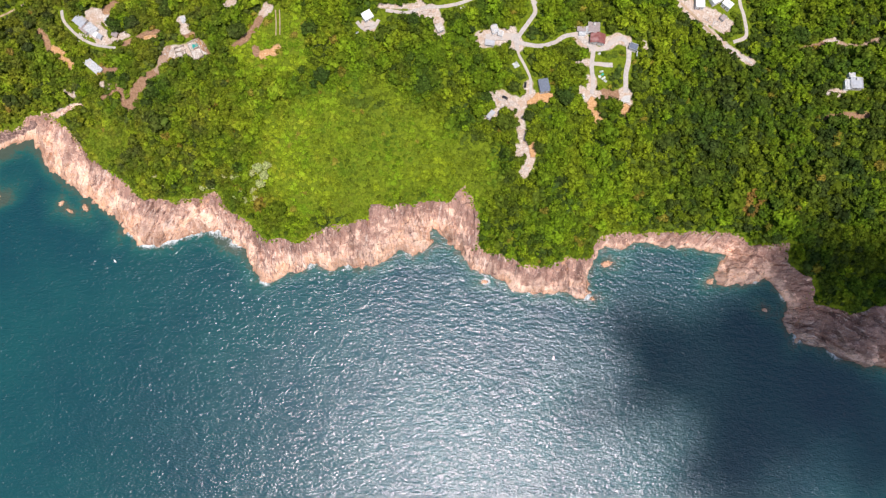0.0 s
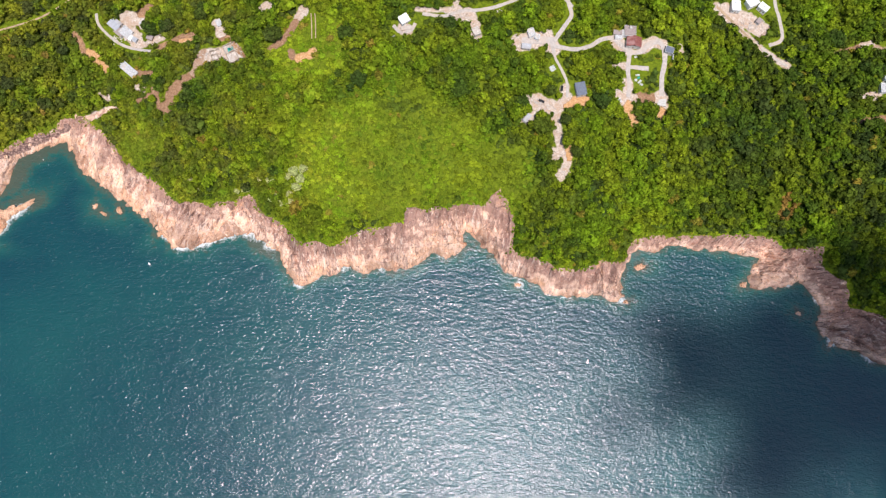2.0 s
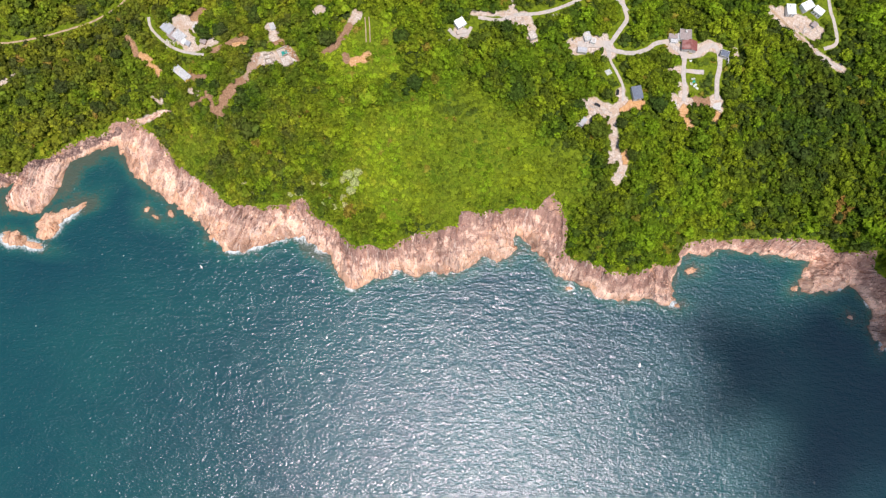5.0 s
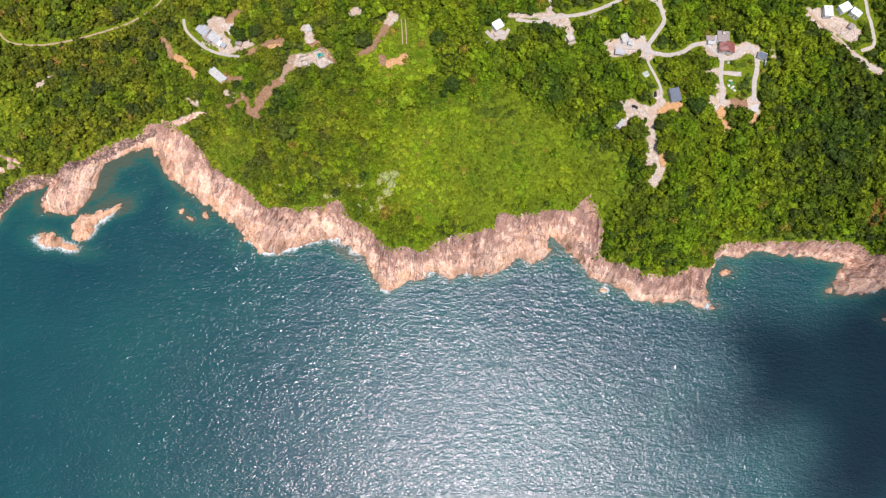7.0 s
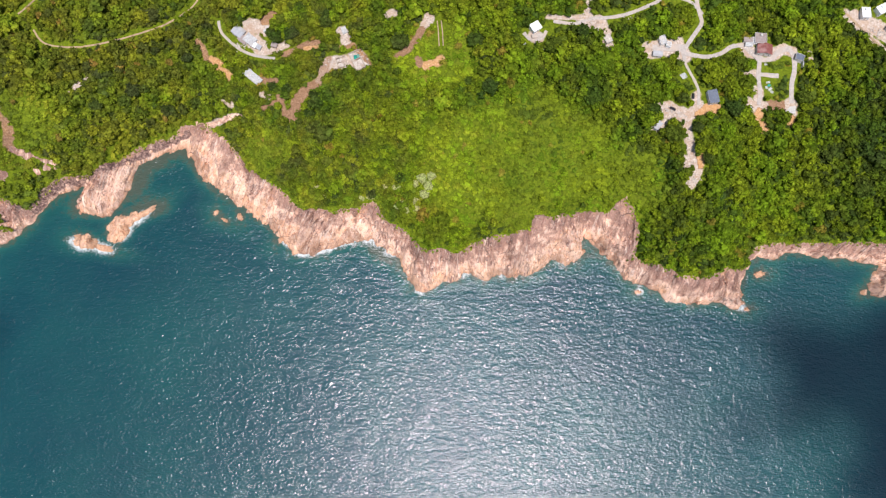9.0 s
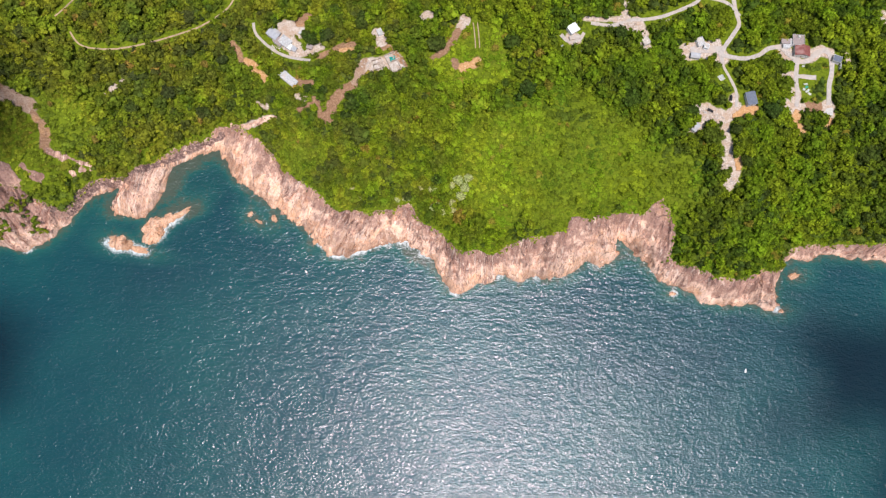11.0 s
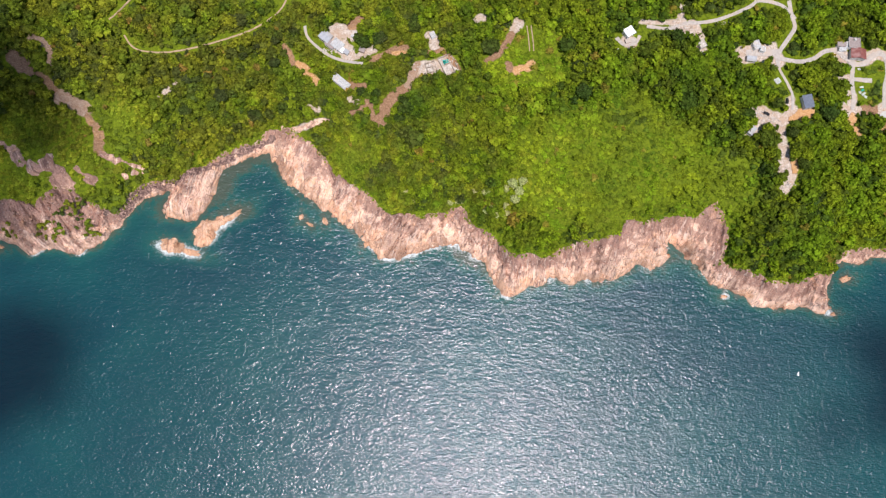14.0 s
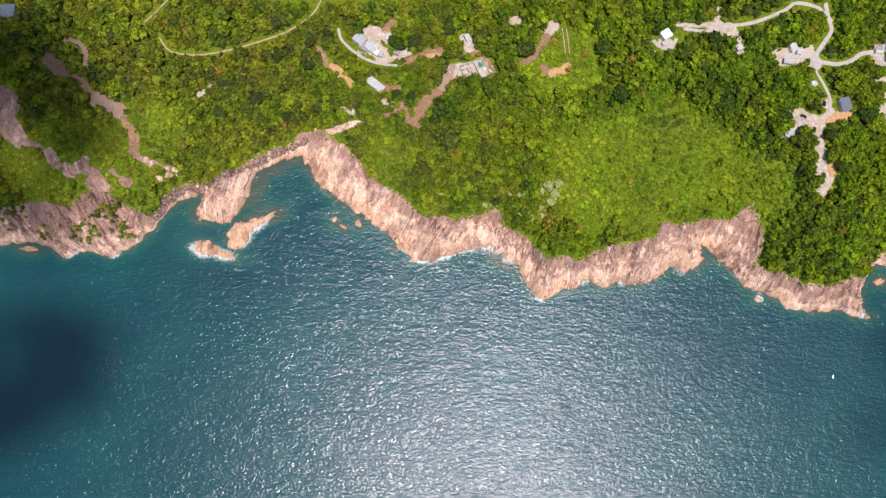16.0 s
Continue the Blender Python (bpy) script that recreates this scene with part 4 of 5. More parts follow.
# the large old trees
giants = []
for k in range(4):
    v, q, t = crown_shape(360 + k, 15, 560, 7, 3)
    m = mesh_of("crown", v, q, LEAF, False, t)
    note(m, "tint", np.full(len(v), (0.08, 0.18, 0.3, 0.13)[k]))
    giants.append(m)
for k, (px, py, wide) in enumerate(GIANTS):
    tree = empty_at("tree", px, py, floor_at(px, py) - 0.3)
    stemob = new("trunk", trunk_data)
    stemob.parent = tree
    stemob.scale = (2.2, 2.2, 1.5)
    top = new("crown", giants[k % 4])
    top.parent = tree
    top.matrix_basis = pose(0, 0, 4.4, 0, 0, 101 * k) @ Matrix.Diagonal((wide / 2, wide / 2, wide * 0.36, 1))
    tagged(tree, "large dark old broadleaf tree above the canopy", "tree", "large old trees")

# a stand of silvery trees above the rocks
v, q, t = crown_shape(350, 11, 300, 6, 2)
silver = mesh_of("crown", v, q, LEAF, False, t)
note(silver, "tint", np.full(len(v), 1.99))
for k, (px, py, wide) in enumerate(((-122.6, 146, 7.0), (-115.5, 147, 6.0), (-117.6, 140.6, 6.4), (-120.4, 135, 6.6), (-126.5, 131, 5.0), (-140, 129, 6.2), (-133, 126.4, 6.6), (-126, 125.4, 6.2), (-141.1, 141.7, 6.0), (-149.6, 144, 4.6),
                                    (-161.4, 136.7, 5.6), (-167.6, 136.1, 4.6), (-197.7, 135.3, 4.8), (-201.9, 142.2, 4.4), (-127.5, 143, 5.0), (-136.5, 131.5, 4.6))):
    tree = empty_at("tree", px, py, floor_at(px, py) - 0.3)
    stemob = new("trunk", trunk_data)
    stemob.parent = tree
    top = new("crown", silver)
    top.parent = tree
    top.matrix_basis = pose(0, 0, 3.3, 0, 0, 77 * k) @ Matrix.Diagonal((wide * 0.56, wide * 0.56, wide * 0.34, 1))
    tagged(tree, "silvery pale-leaved tree on the scrub slope", "tree", "silvery trees")

# bushes, closing the canopy everywhere: low and smooth on the open slope, taller under the wood
sx, sy = scattered(rng, 3.6, VIEW_LO, VIEW_HI)
sz, sd, _, _, sg = land(sx, sy)
slow = openness(sx, sy)
size = 5.9 * np.exp(rng.normal(0, 0.30, sx.shape)) * (1 - 0.12 * slow) * smooth(-2, 6, sg + 2)
crags = (sx < -425) & (sg > -26) & (clouded(sx, sy, 13, 107, 3) > 0.12)
ledge = ((sg > -9) | crags) & (sg <= 1.2) & (sz > 5) & (crags | (rng.uniform(0, 1, sx.shape) < 0.16 * smooth(-9, 0, sg)) & (clouded(sx, sy, 25, 103, 2) > 0))
size = np.where(ledge, rng.uniform(1.2, 2.6, sx.shape) * np.where(crags, 2.4, 1.0), size)
hollow = rng.uniform(0, 1, sx.shape) < 0.04
pick = np.flatnonzero((((sg > 0.2 + 0.3 * size) & ~hollow) | ledge) & (sd > 2) & (size > 1.2))
pick = pick[open_ground(sx[pick], sy[pick], size[pick], rng.uniform(-0.2, 2.0, pick.shape), True)]
sx, sy, sz, size, slow = sx[pick], sy[pick], sz[pick], size[pick], slow[pick]
patch, clump = clouded(sx, sy, 34, 97, 3), clouded(sx, sy, 11, 101, 2)
lawn = smooth(1.1, 0.2, ((sx + 42) / 60) ** 2 + ((sy - 152) / 42) ** 2)
soft = np.maximum(lawn, 0.75 * slow)
lime = smooth(1.1, 0.1, ((sx + 22) / 52) ** 2 + ((sy - 134) / 28) ** 2)
# the 150 to 200 term puts the same cloud shade into the eastern scrub's tint
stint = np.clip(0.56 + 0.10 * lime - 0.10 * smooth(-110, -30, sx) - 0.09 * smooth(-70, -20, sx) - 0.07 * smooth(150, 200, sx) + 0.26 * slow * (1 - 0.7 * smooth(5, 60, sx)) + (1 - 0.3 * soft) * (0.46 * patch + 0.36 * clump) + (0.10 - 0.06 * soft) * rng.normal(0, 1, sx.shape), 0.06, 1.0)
brown = rng.uniform(0, 1, sx.shape) + 0.10 * clouded(sx, sy, 30, 99, 2)
stint = np.where(brown > 1.0, 1.22, stint)
stint = np.where(((sx - 249) / 7) ** 2 + ((sy - 127) / 10) ** 2 < 1, 1.5, stint)
SCRUB_SHAPES = [crown_shape(400 + k, 3 + k % 2, 44, 5, 2) for k in range(10)]
rise = size * rng.uniform(0.26, 0.52, sx.shape) * (1 - 0.52 * soft)
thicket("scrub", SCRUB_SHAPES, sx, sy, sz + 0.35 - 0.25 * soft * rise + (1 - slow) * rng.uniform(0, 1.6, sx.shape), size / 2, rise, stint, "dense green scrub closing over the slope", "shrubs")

# grass and low growth that hangs over the edge of the rocks
fx, fy = scattered(rng, 1.5, VIEW_LO, (386, 215))
pick = np.flatnonzero(to_line(fx, fy, GREEN)[0] < 7)
fx, fy = fx[pick], fy[pick]
fz, fd, _, _, fg = land(fx, fy)
pick = np.flatnonzero((fg > -1.4 + 2.2 * clouded(fx, fy, 14, 109, 2)) & (fg < 3.0) & (fd > 3) & (rng.uniform(0, 1, fx.shape) < 0.62))
pick = pick[bare_at(fx[pick], fy[pick]) < 0]
fx, fy, fz = fx[pick], fy[pick], fz[pick]
tuft = rng.uniform(0.7, 1.7, fx.shape)
TUFT_SHAPES = [crown_shape(500 + k, 1, 14, 5, 2) for k in range(5)]
thicket("grass_fringe", TUFT_SHAPES, fx, fy, fz, tuft, tuft * 0.45, np.clip(0.72 + 0.3 * clouded(fx, fy, 12, 111, 2) + rng.normal(0, 0.12, fx.shape), 0.2, 1.25), "yellow-green grass along the edge of the rocks", "grass")

# clouds high above the flight: their shade lies on the sea and the shore
def cloud(name, spots, seed, label):
    rng = np.random.default_rng(seed)
    bm = bmesh.new()
    up = 2600.0
    for cx, cy, rx, ry, n in spots:
        for k in range(n):
            a, far = rng.uniform(0, 2 * math.pi), math.sqrt(rng.uniform(0, 1))
            r = rng.uniform(7, 20) * (1.25 - far)
            at = Vector((cx + rx * far * math.cos(a), cy + ry * far * math.sin(a), 0)) + SUN_WAY * ((up + rng.uniform(-15, 60)) / SUN_WAY.z)
            bmesh.ops.create_icosphere(bm, subdivisions=1, radius=r, matrix=Matrix.Translation(at) @ Matrix.Diagonal((rng.uniform(0.8, 1.5), rng.uniform(0.8, 1.4), 0.6, 1)))
    return tagged(linked(name, bm, CLOUDY, smooth_faces=True), label, "cloud", kind="stuff")


cloud("cloud", [(305, -12, 90, 48, 150), (378, 66, 60, 48, 110), (320, -62, 95, 46, 50), (216, 10, 72, 56, 44), (240, -60, 62, 60, 54), (175, 10, 45, 60, 30), (138, 15, 62, 80, 15), (262, 38, 44, 34, 70), (200, -45, 44, 54, 8), (322, 28, 44, 30, 60), (300, 94, 50, 30, 36)], 3, "small white fair-weather cloud")
cloud("cloud", [(-500, 15, 60, 52, 100), (-540, -20, 70, 60, 60), (-514, 252, 46, 42, 120), (-554, 190, 36, 80, 80), (-520, 130, 50, 40, 14), (-486, 210, 44, 60, 46)], 4, "ragged white fair-weather cloud")


# ---- houses, ruins, vehicles and what lies about ----
def gable(w, l, h, over=0.4, thick=0.14):
    """Two sloping leaves with a ridge along y."""
    bm = bmesh.new()
    rise = w * 0.16
    for side in (-1, 1):
        x0, x1 = side * (w / 2 + over), 0.0
        z0, z1 = h - rise * over / (w / 2), h + rise
        y0, y1 = -l / 2 - over, l / 2 + over
        vs = [bm.verts.new(p) for p in ((x0, y0, z0), (x1, y0, z1), (x1, y1, z1), (x0, y1, z0), (x0, y0, z0 + thick), (x1, y0, z1 + thick), (x1, y1, z1 + thick), (x0, y1, z0 + thick))]
        for f in ((0, 1, 2, 3), (4, 5, 6, 7), (0, 1, 5, 4), (1, 2, 6, 5), (2, 3, 7, 6), (3, 0, 4, 7)):
            bm.faces.new([vs[i] for i in f])
    bmesh.ops.recalc_face_normals(bm, faces=bm.faces)
    return bm


def slanted(w, l, h, over=0.35, thick=0.12, rise=0.5, ribs=0.0):
    """One sloping leaf of sheet, with raised ribs."""
    bm = bmesh.new()
    box(bm, -w / 2 - over, -l / 2 - over, 0, w / 2 + over, l / 2 + over, thick)
    if ribs:
        n = int(w / ribs)
        for k in range(n):
            x = -w / 2 + (k + 0.5) * w / n
            box(bm, x - 0.05, -l / 2 - over, thick, x + 0.05, l / 2 + over, thick + 0.06)
    tilt = math.atan2(rise, l)
    bmesh.ops.transform(bm, matrix=Matrix.Translation((0, 0, h + rise / 2)) @ Matrix.Rotation(tilt, 4, "X"), verts=bm.verts)
    return bm


def house(name, x, y, w, l, h, turn, roof, wall_mat, roof_mat, label, category="house", group="", extras=True):
    """Walls on a footing, a roof, a door and windows. roof: flat, gable or slant."""
    c, s = math.cos(radians(turn)), math.sin(radians(turn))
    levels = [floor_at(x + (u * w * c - v * l * s) / 2, y + (u * w * s + v * l * c) / 2) for u in (-1, 1) for v in (-1, 1)]
    base = max(levels) - 0.5 * (max(levels) - min(levels))
    home = empty_at(name, x, y, base, turn)
    drop = base - min(levels) + 0.6
    t = 0.2
    part("footing", boxed((-w / 2 - 0.1, -l / 2 - 0.1, -drop, w / 2 + 0.1, l / 2 + 0.1, 0.12)), CONCRETE, home)
    top = h + (0.5 if roof == "slant" else 0.0)
    part("wall", boxed((-w / 2, -l / 2, 0.12, w / 2, -l / 2 + t, h)), wall_mat, home)
    part("wall", boxed((-w / 2, l / 2 - t, 0.12, w / 2, l / 2, top - 0.05)), wall_mat, home)
    for side in (-1, 1):
        part("wall", boxed((side * (w / 2 - t / 2) - t / 2, -l / 2 + t, 0.12, side * (w / 2 - t / 2) + t / 2, l / 2 - t, h)), wall_mat, home)
    if roof == "flat":
        cover = part("roof", boxed((-w / 2 - 0.3, -l / 2 - 0.3, h, w / 2 + 0.3, l / 2 + 0.3, h + 0.18), bevel=0.03), roof_mat, home)
        rim = 0.16
        a, b, z0, z1 = w / 2 + 0.3, l / 2 + 0.3, h + 0.18, h + 0.62
        for sp in ((-a, -b, z0, a, -b + rim, z1), (-a, b - rim, z0, a, b, z1), (-a, -b + rim, z0, -a + rim, b - rim, z1), (a - rim, -b + rim, z0, a, b - rim, z1)):
            part("parapet", boxed(sp), wall_mat, cover)
        if extras and w > 5:
            part("roof_hatch", boxed((-0.6, l / 2 - 2.4, h + 0.18, 1.0, l / 2 - 0.8, h + 1.3), bevel=0.05), wall_mat, home)
    elif roof == "gable":
        cover = part("roof", gable(w, l, h), roof_mat, home)
        part("ridge_cap", boxed((-0.18, -l / 2 - 0.42, h + w * 0.16 + 0.12, 0.18, l / 2 + 0.42, h + w * 0.16 + 0.2)), roof_mat, cover)
    else:
        part("roof", slanted(w, l, h), roof_mat, home)
    if extras:
        part("door", boxed((-0.45, -l / 2 - 0.06, 0.12, 0.45, -l / 2 + 0.02, 2.15), bevel=0.02), WOOD, home)
        for k, wx0 in enumerate((-w * 0.33, w * 0.33)):
            frame_ob = part("window", boxed((wx0 - 0.6, -l / 2 - 0.08, 0.95, wx0 + 0.6, -l / 2 - 0.01, 2.05)), WHITE, home)
            part("pane", boxed((wx0 - 0.5, -l / 2 - 0.10, 1.05, wx0 + 0.5, -l / 2 - 0.085, 1.95)), GLASS, frame_ob)
    return tagged(home, label, category, group)


# hamlet on the spur
house("house", 121.5, 244.5, 8.0, 7.5, 3.2, -5, "flat", PLASTER, TAUPE, "small house with a taupe roof behind a red-roofed one")
house("house", 124.2, 236.6, 10.2, 7.2, 3.4, -7, "gable", PLASTER, REDSHEET, "house with a rusty red sheet-metal roof by the lane")
house("annex", 112.6, 243.6, 5.8, 2.8, 2.4, -3, "slant", PLASTER, TAUPE, "low annex with a brown roof beside the lane", "shed", extras=False)
house("annex", 113.2, 240.2, 4.6, 2.0, 2.3, -3, "slant", WHITE, OLDWHITE, "low annex with a white sheet roof", "shed", extras=False)
house("shed", 117.0, 243.2, 1.8, 4.4, 2.5, -3, "slant", WHITE, OLDWHITE, "narrow white lean-to against the house", "shed", extras=False)
house("shed", 84.2, 199.8, 6.6, 9.0, 3.0, 11, "slant", PLASTER, BLUEGREY, "shed with a blue-grey sheet roof at the lane's end", "shed")
house("hut", 151.0, 232.2, 5.6, 4.6, 2.6, -20, "flat", PLASTER, BLUEGREY, "small hut with a dark grey flat roof", "hut", extras=False)
house("hut", 155.2, 227.4, 2.6, 3.4, 2.3, -5, "slant", WHITE, OLDWHITE, "tiny white hut beside the lane", "hut", extras=False)
house("hut", 49.0, 240.6, 4.6, 5.6, 2.5, 20, "slant", WHITE, OLDWHITE, "white-roofed hut on the turning place", "hut", extras=False)
house("hut", 53.4, 237.6, 3.0, 3.4, 2.3, -15, "flat", WHITE, OLDWHITE, "small white hut on the turning place", "hut", extras=False)
house("hut", 45.6, 230.8, 6.2, 3.2, 2.4, -8, "slant", PLASTER, GREYSHEET, "grey-roofed hut below the turning place", "hut", extras=False)
house("hut", 46.5, 180.5, 3.0, 6.0, 2.4, -40, "slant", PLASTER, GREYSHEET, "narrow grey-roofed hut among the trees", "hut", extras=False)
# compound on the north-east slope
house("house", 201.2, 266.2, 6.0, 7.6, 3.2, -2, "flat", WHITE, WHITE, "white flat-roofed house in the compound", group="houses of the compound")
house("house", 213.6, 269.2, 8.2, 5.8, 3.2, 28, "flat", WHITE, WHITE, "white flat-roofed house set askew in the compound", group="houses of the compound")
house("house", 222.0, 265.6, 6.8, 5.0, 3.2, -42, "flat", WHITE, WHITE, "white flat-roofed house at the compound's edge", group="houses of the compound")
house("hut", 219.0, 256.0, 3.0, 3.6, 2.4, -40, "slant", PLASTER, TAUPE, "brown-roofed hut in the compound", "hut", extras=False)
# lone house on the east slope
house("house", 317.4, 208.8, 8.6, 8.4, 3.4, -4, "flat", PLASTER, GREYSHEET, "lone house with a pale grey flat roof")
house("annex", 310.8, 207.8, 3.6, 7.0, 3.0, -4, "flat", WHITE, OLDWHITE, "white annex of the lone house", "house", extras=False)
house("hut", 314.2, 214.8, 4.0, 2.8, 3.0, -4, "flat", WHITE, OLDWHITE, "white outbuilding behind the lone house", "hut", extras=False)
# pavilion with its terrace
house("hut", -42.0, 249.0, 6.6, 6.0, 3.0, 32, "flat", WHITE, WHITE, "white pavilion above a curved terrace", "pavilion")
# western houses
house("house", -265.4, 263.8, 9.0, 7.0, 3.2, -38, "slant", PLASTER, GREYSHEET, "grey sheet-roofed house above the curved path")
house("house", -261.4, 257.4, 7.4, 4.8, 2.9, -38, "slant", PLASTER, TAUPE, "brownish sheet-roofed house above the curved path")
house("house", -255.8, 256.6, 8.6, 6.6, 3.0, -38, "slant", WHITE, OLDWHITE, "white sheet-roofed house above the curved path")
house("shed", -252.6, 252.6, 5.0, 3.6, 2.6, -38, "slant", PLASTER, WHITE, "small white lean-to shed by the white house", "shed", extras=False)
house("shed", -248.8, 250.6, 3.6, 3.0, 2.4, -30, "slant", PLASTER, GREYSHEET, "grey lean-to shed by the white house", "shed", extras=False)
house("hut", -242.6, 263.6, 3.6, 4.6, 2.5, -30, "slant", WHITE, OLDWHITE, "white hut under the trees", "hut", extras=False)
house("hut", -236.4, 251.2, 4.2, 3.0, 2.3, -20, "slant", WOOD, TAUPE, "brown-roofed hut by the curved path", "hut", extras=False)
house("shed", -252.8, 227.6, 15.6, 5.4, 2.6, -40, "slant", PLASTER, OLDWHITE, "long shed with a white sheet roof", "shed")
house("house", -524.0, 270.0, 12.0, 10.0, 3.4, 6, "slant", PLASTER, BLUEGREY, "house with a blue-grey sheet roof in the wood", extras=False)
house("hut", -182.4, 259.6, 3.2, 4.6, 2.4, 25, "slant", WHITE, OLDWHITE, "small cream-white hut on a bare patch", "hut", extras=False)
house("hut", 9.5, 240.5, 4.6, 5.4, 2.4, 25, "flat", PLASTER, RUBBLE, "half-ruined pale concrete hut", "hut", extras=False)


def ruin(x, y, w, l, turn, label):
    base = floor_at(x, y)
    home = empty_at("ruin", x, y, base, turn)
    part("floor_slab", boxed((-w / 2, -l / 2, -2.0, w / 2, l / 2, 0.25)), RUBBLE, home)
    rnd = random.Random(int(w * 10 + l))
    for u0, v0, u1, v1 in ((-1, -1, 1, -1), (-1, 1, 1, 1), (-1, -1, -1, 1), (1, -1, 1, 1), (-1, 0.1, 0.35, 0.1), (0.35, -1, 0.35, 0.1)):
        bm = bmesh.new()
        n = 7
        for k in range(n):
            a, b = k / n, (k + 1) / n
            x0, x1 = (u0 + (u1 - u0) * a) * w / 2, (u0 + (u1 - u0) * b) * w / 2
            y0, y1 = (v0 + (v1 - v0) * a) * l / 2, (v0 + (v1 - v0) * b) * l / 2
            tall = rnd.choice((0.5, 1.2, 1.8, 2.3, 2.3))
            pad = 0.22
            box(bm, min(x0, x1) - (pad if x0 == x1 else 0), min(y0, y1) - (pad if y0 == y1 else 0), 0.25, max(x0, x1) + (pad if x0 == x1 else 0), max(y0, y1) + (pad if y0 == y1 else 0), tall)
        part("wall", bm, STONE, home)
    return tagged(home, label, "ruin")


ruin(-170.5, 236.0, 10.5, 15.0, 26, "roofless ruin with broken stone walls and concrete floors")
ruin(-183.5, 234.4, 7.0, 7.6, 20, "small roofless ruin of broken stone walls")


def sheet_of_cloth(name, x, y, w, l, turn, mat, label, category="tarpaulin", lift=0.6):
    """A sagging tarpaulin with folds."""
    bm = bmesh.new()
    n = 9
    rows = [[bm.verts.new(((i / (n - 1) - 0.5) * w, (j / (n - 1) - 0.5) * l, 0.25 * noise.noise(Vector((i * 0.6, j * 0.6, x))) + 0.3 * math.sin(i * 1.1) * 0.4)) for i in range(n)] for j in range(n)]
    for a, b in zip(rows[:-1], rows[1:]):
        for i in range(n - 1):
            bm.faces.new((a[i], a[i + 1], b[i + 1], b[i]))
    bmesh.ops.solidify(bm, geom=bm.faces[:], thickness=0.04)
    ob = linked(name, bm, mat)
    ob.matrix_basis = pose(x, y, floor_at(x, y) + lift, 0, 0, turn)
    return tagged(ob, label, category)


sheet_of_cloth("tarpaulin", -172.4, 238.4, 4.2, 3.6, 20, TEAL, "turquoise tarpaulin spread inside the ruin", lift=0.55)
sheet_of_cloth("tarpaulin", 64.6, 215.8, 4.2, 4.2, 30, WHITE, "white tarpaulin beside the lane", lift=0.5)
sheet_of_cloth("tarpaulin", 112.6, 194.0, 4.4, 3.2, 25, WHITE, "white tarpaulin at the spur's end", lift=0.5)
for px, py, a, b, r in ((127.2, 213.4, 3.0, 1.4, 10), (128.6, 208.6, 3.6, 1.6, 40), (125.8, 209.6, 2.0, 2.0, 0), (126.0, 226.6, 2.4, 1.6, 20), (130.0, 206.6, 1.8, 2.4, 60), (44.4, 184.0, 3.0, 2.2, 30),
                        (-49.5, 238.5, 2.2, 1.6, 10), (-36.5, 234.0, 2.0, 2.6, 40), (-48.6, 233.4, 1.6, 1.6, 0), (55.0, 229.0, 2.2, 1.8, 0), (108.0, 246.0, 2.0, 1.2, 10)):
    sheet_of_cloth("plastic_sheet", px, py, a, b, r, WHITE, "crumpled white plastic sheet on the grass", "plastic sheet", 0.5)
sheet_of_cloth("plastic_sheet", 128.0, 211.4, 2.2, 1.6, 30, TEAL, "crumpled turquoise plastic sheet on the grass", "plastic sheet", 0.5)


def slab(x, y, w, l, turn, mat, label):
    ob = linked("concrete_pad", boxed((-w / 2, -l / 2, -1.2, w / 2, l / 2, 0.2), bevel=0.04), mat)
    ob.matrix_basis = pose(x, y, floor_at(x, y) + 0.25, 0, 0, turn)
    return tagged(ob, label, "concrete pad")


slab(145.6, 196.0, 7.6, 6.0, -8, PLASTER, "grey concrete pad at the lane's end")
slab(-40.5, 243.5, 8.0, 3.0, 10, CONCRETE, "concrete pad before the pavilion")


def rubble(x, y, rx, ry, count, label):
    """A spread of broken blocks."""
    rng = np.random.default_rng(int(abs(x * 7 + y)))
    bm = bmesh.new()
    for _ in range(count):
        px, py = x + rng.normal(0, rx / 2), y + rng.normal(0, ry / 2)
        size = rng.uniform(0.35, 1.3)
        m = pose(px, py, floor_at(px, py) + 0.2, rng.uniform(-20, 20), rng.uniform(-20, 20), rng.uniform(0, 180)) @ Matrix.Diagonal((size, size * rng.uniform(0.4, 0.9), size * 0.4, 1))
        bmesh.ops.create_cube(bm, size=1.0, matrix=m)
    return tagged(linked("rubble", bm, RUBBLE), label, "rubble", kind="stuff")


for spot in ((54, 192, 9, 5, 70), (61, 188, 6, 4, 40), (45, 181, 6, 3, 30), (-2, 251, 9, 6, 80), (9, 240, 4, 4, 24), (-266, 252, 9, 4, 50), (-184, 234, 6, 5, 50), (-171, 238, 6, 8, 46), (-176, 229, 5, 4, 26), (-192, 236, 4, 4, 24), (68, 155, 4, 3, 24), (73, 142, 5, 4, 30),
             (212, 254, 10, 5, 60), (114, 236, 5, 4, 30), (50, 236, 8, 4, 36), (-5, 265, 3, 6, 30), (300, 203, 6, 2, 20), (27, 257, 6, 2, 20)):
    rubble(*spot, "pale heap of broken concrete and stones")


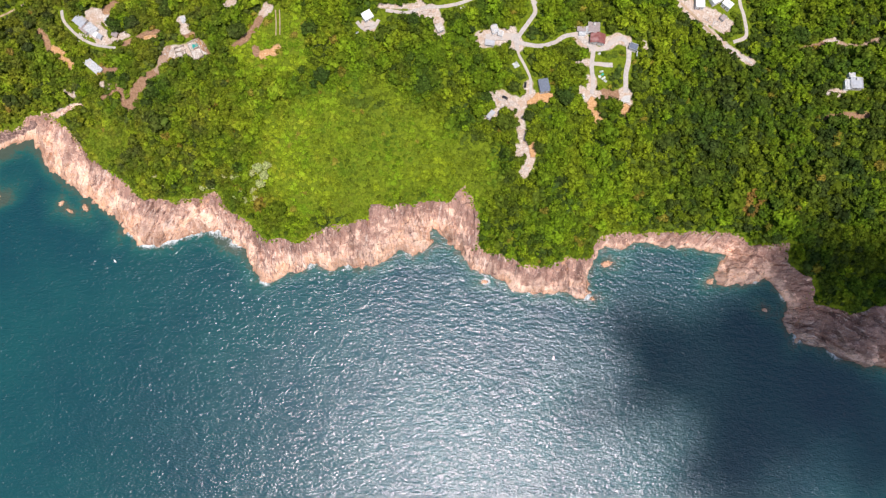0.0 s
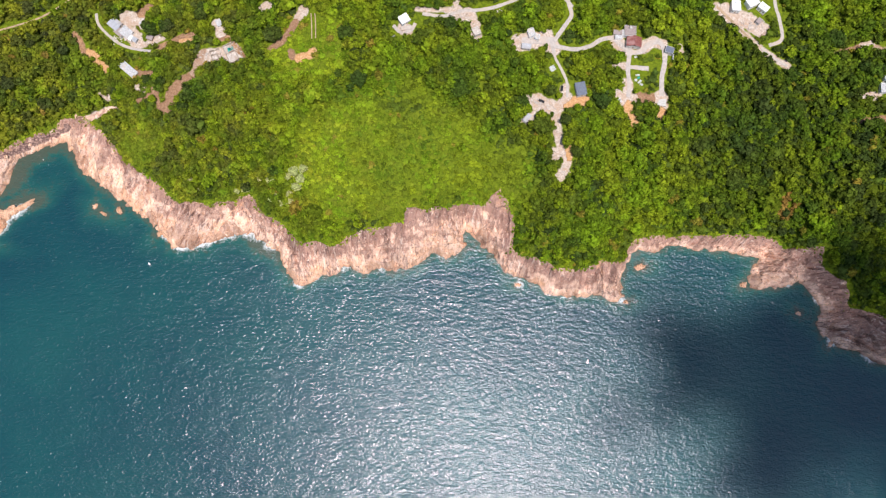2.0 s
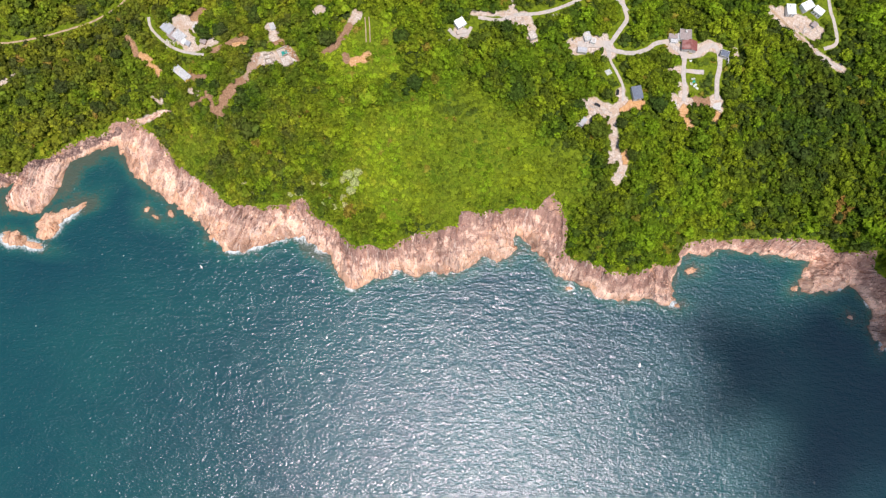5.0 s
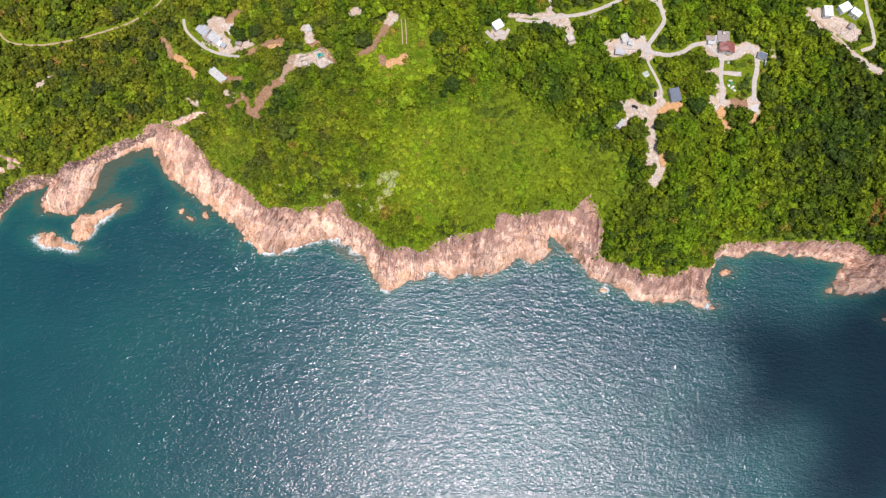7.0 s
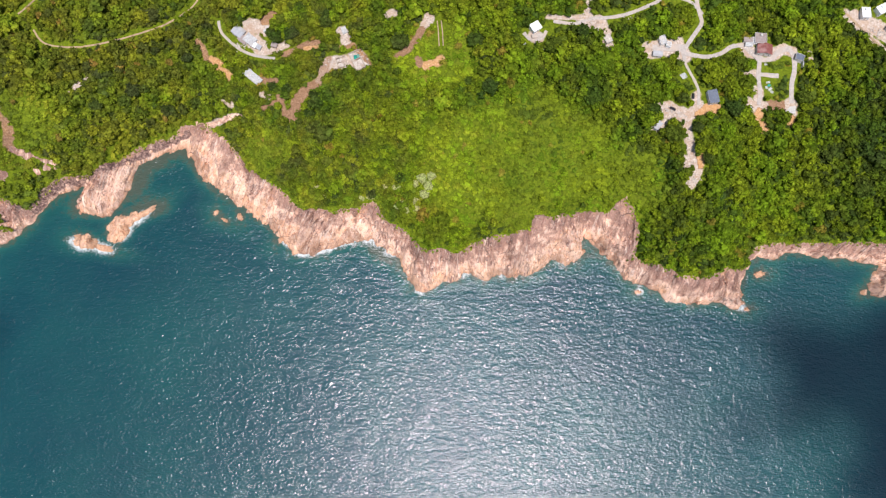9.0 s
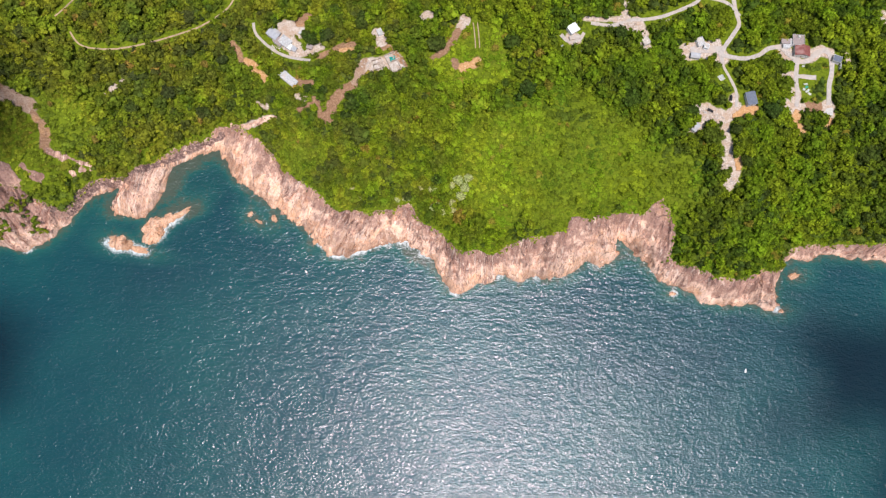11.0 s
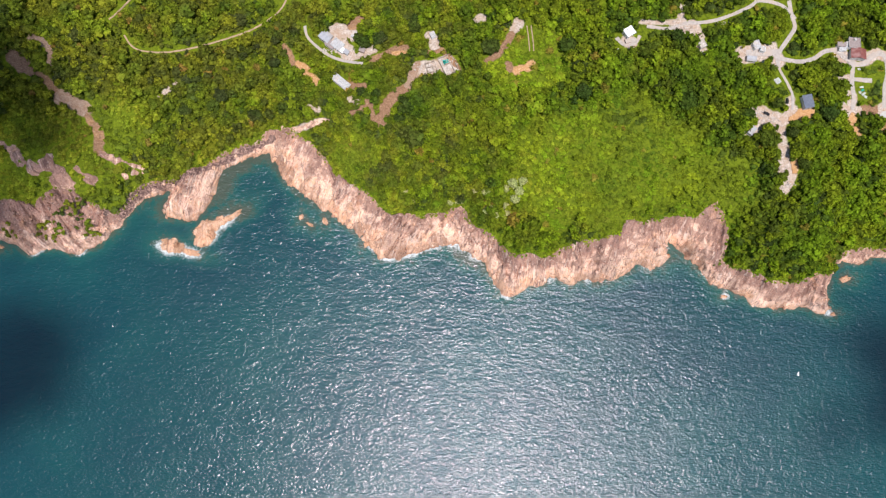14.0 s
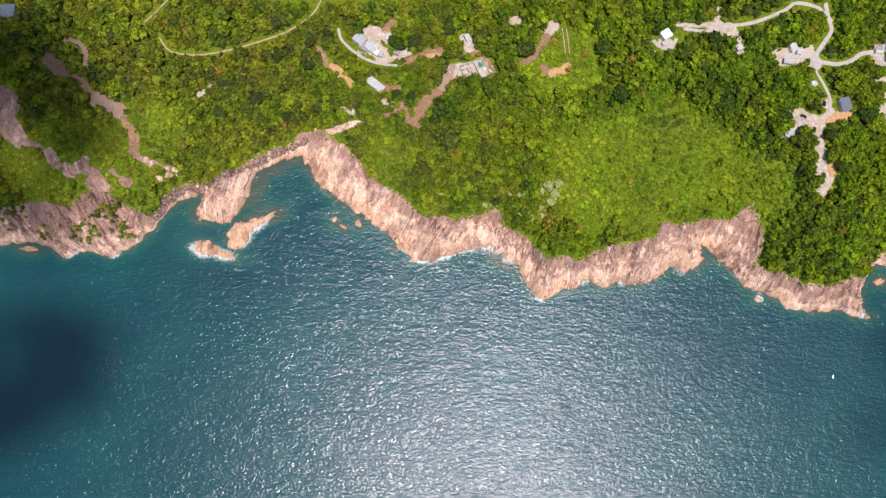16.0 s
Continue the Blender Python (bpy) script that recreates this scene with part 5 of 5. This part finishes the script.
def car(x, y, turn, label):
    base = floor_at(x, y)
    c = empty_at("car", x, y, base + 0.15, turn)
    bm = boxed((-2.15, -0.88, 0.32, 2.15, 0.88, 0.92), bevel=0.14)
    body = part("body", bm, CARPAINT, c)
    cab = bmesh.new()
    box(cab, -1.7, -0.78, 0.9, 0.85, 0.78, 1.48)
    for v in cab.verts:
        if v.co.z > 1.2:
            v.co.x *= 0.8
            v.co.y *= 0.86
    part("cabin", cab, GLASS, body)
    part("roof", boxed((-1.3, -0.64, 1.47, 0.62, 0.64, 1.54), bevel=0.04), CARPAINT, body)
    for sx0 in (-1.35, 1.35):
        for sy0 in (-0.82, 0.82):
            wheel = bmesh.new()
            bmesh.ops.create_cone(wheel, cap_ends=True, segments=16, radius1=0.34, radius2=0.34, depth=0.22, matrix=Matrix.Translation((sx0, sy0, 0.34)) @ Matrix.Rotation(math.pi / 2, 4, "X"))
            part("wheel", wheel, TYRE, c)
    for sy0 in (-0.6, 0.6):
        part("headlight", boxed((2.1, sy0 - 0.18, 0.62, 2.18, sy0 + 0.18, 0.78), bevel=0.03), WHITE, c)
    return tagged(c, label, "car")


car(56.8, 192.6, -24, "black car parked among pale rubble")
car(71.2, 201.4, 82, "black car parked beside the lane")


def boat(x, y, turn, size, label):
    """A small open boat."""
    b = empty_at("boat", x, y, 0.0, turn)
    hull, n, rows = bmesh.new(), 8, []
    for k in range(n):
        u = k / (n - 1)
        half = 0.42 * (1 - u**3.0) * size * 0.5 + 0.02
        at = (u - 0.5) * size
        rows.append([hull.verts.new(p) for p in ((at, -half, 0.5), (at, -half * 0.6, -0.15), (at, half * 0.6, -0.15), (at, half, 0.5), (at, half * 0.85, 0.5), (at, half * 0.5, 0.12), (at, -half * 0.5, 0.12), (at, -half * 0.85, 0.5))])
    for p, q in zip(rows[:-1], rows[1:]):
        for i in range(8):
            hull.faces.new((p[i], p[(i + 1) % 8], q[(i + 1) % 8], q[i]))
    hull.faces.new(rows[0])
    hull.faces.new(rows[-1])
    bmesh.ops.recalc_face_normals(hull, faces=hull.faces)
    part("hull", hull, WHITE, b)
    part("seat", boxed((-0.2 * size, -0.16 * size, 0.3, -0.1 * size, 0.16 * size, 0.36)), WHITE, b)
    part("engine", boxed((-0.56 * size, -0.14, 0.1, -0.48 * size, 0.14, 0.85), bevel=0.04), DARK, b)
    return tagged(b, label, "boat")


boat(99.0, 10.4, 75, 3.4, "small white open boat on the water")
boat(-239.3, 84.0, 130, 2.6, "small white dinghy off the rocks")
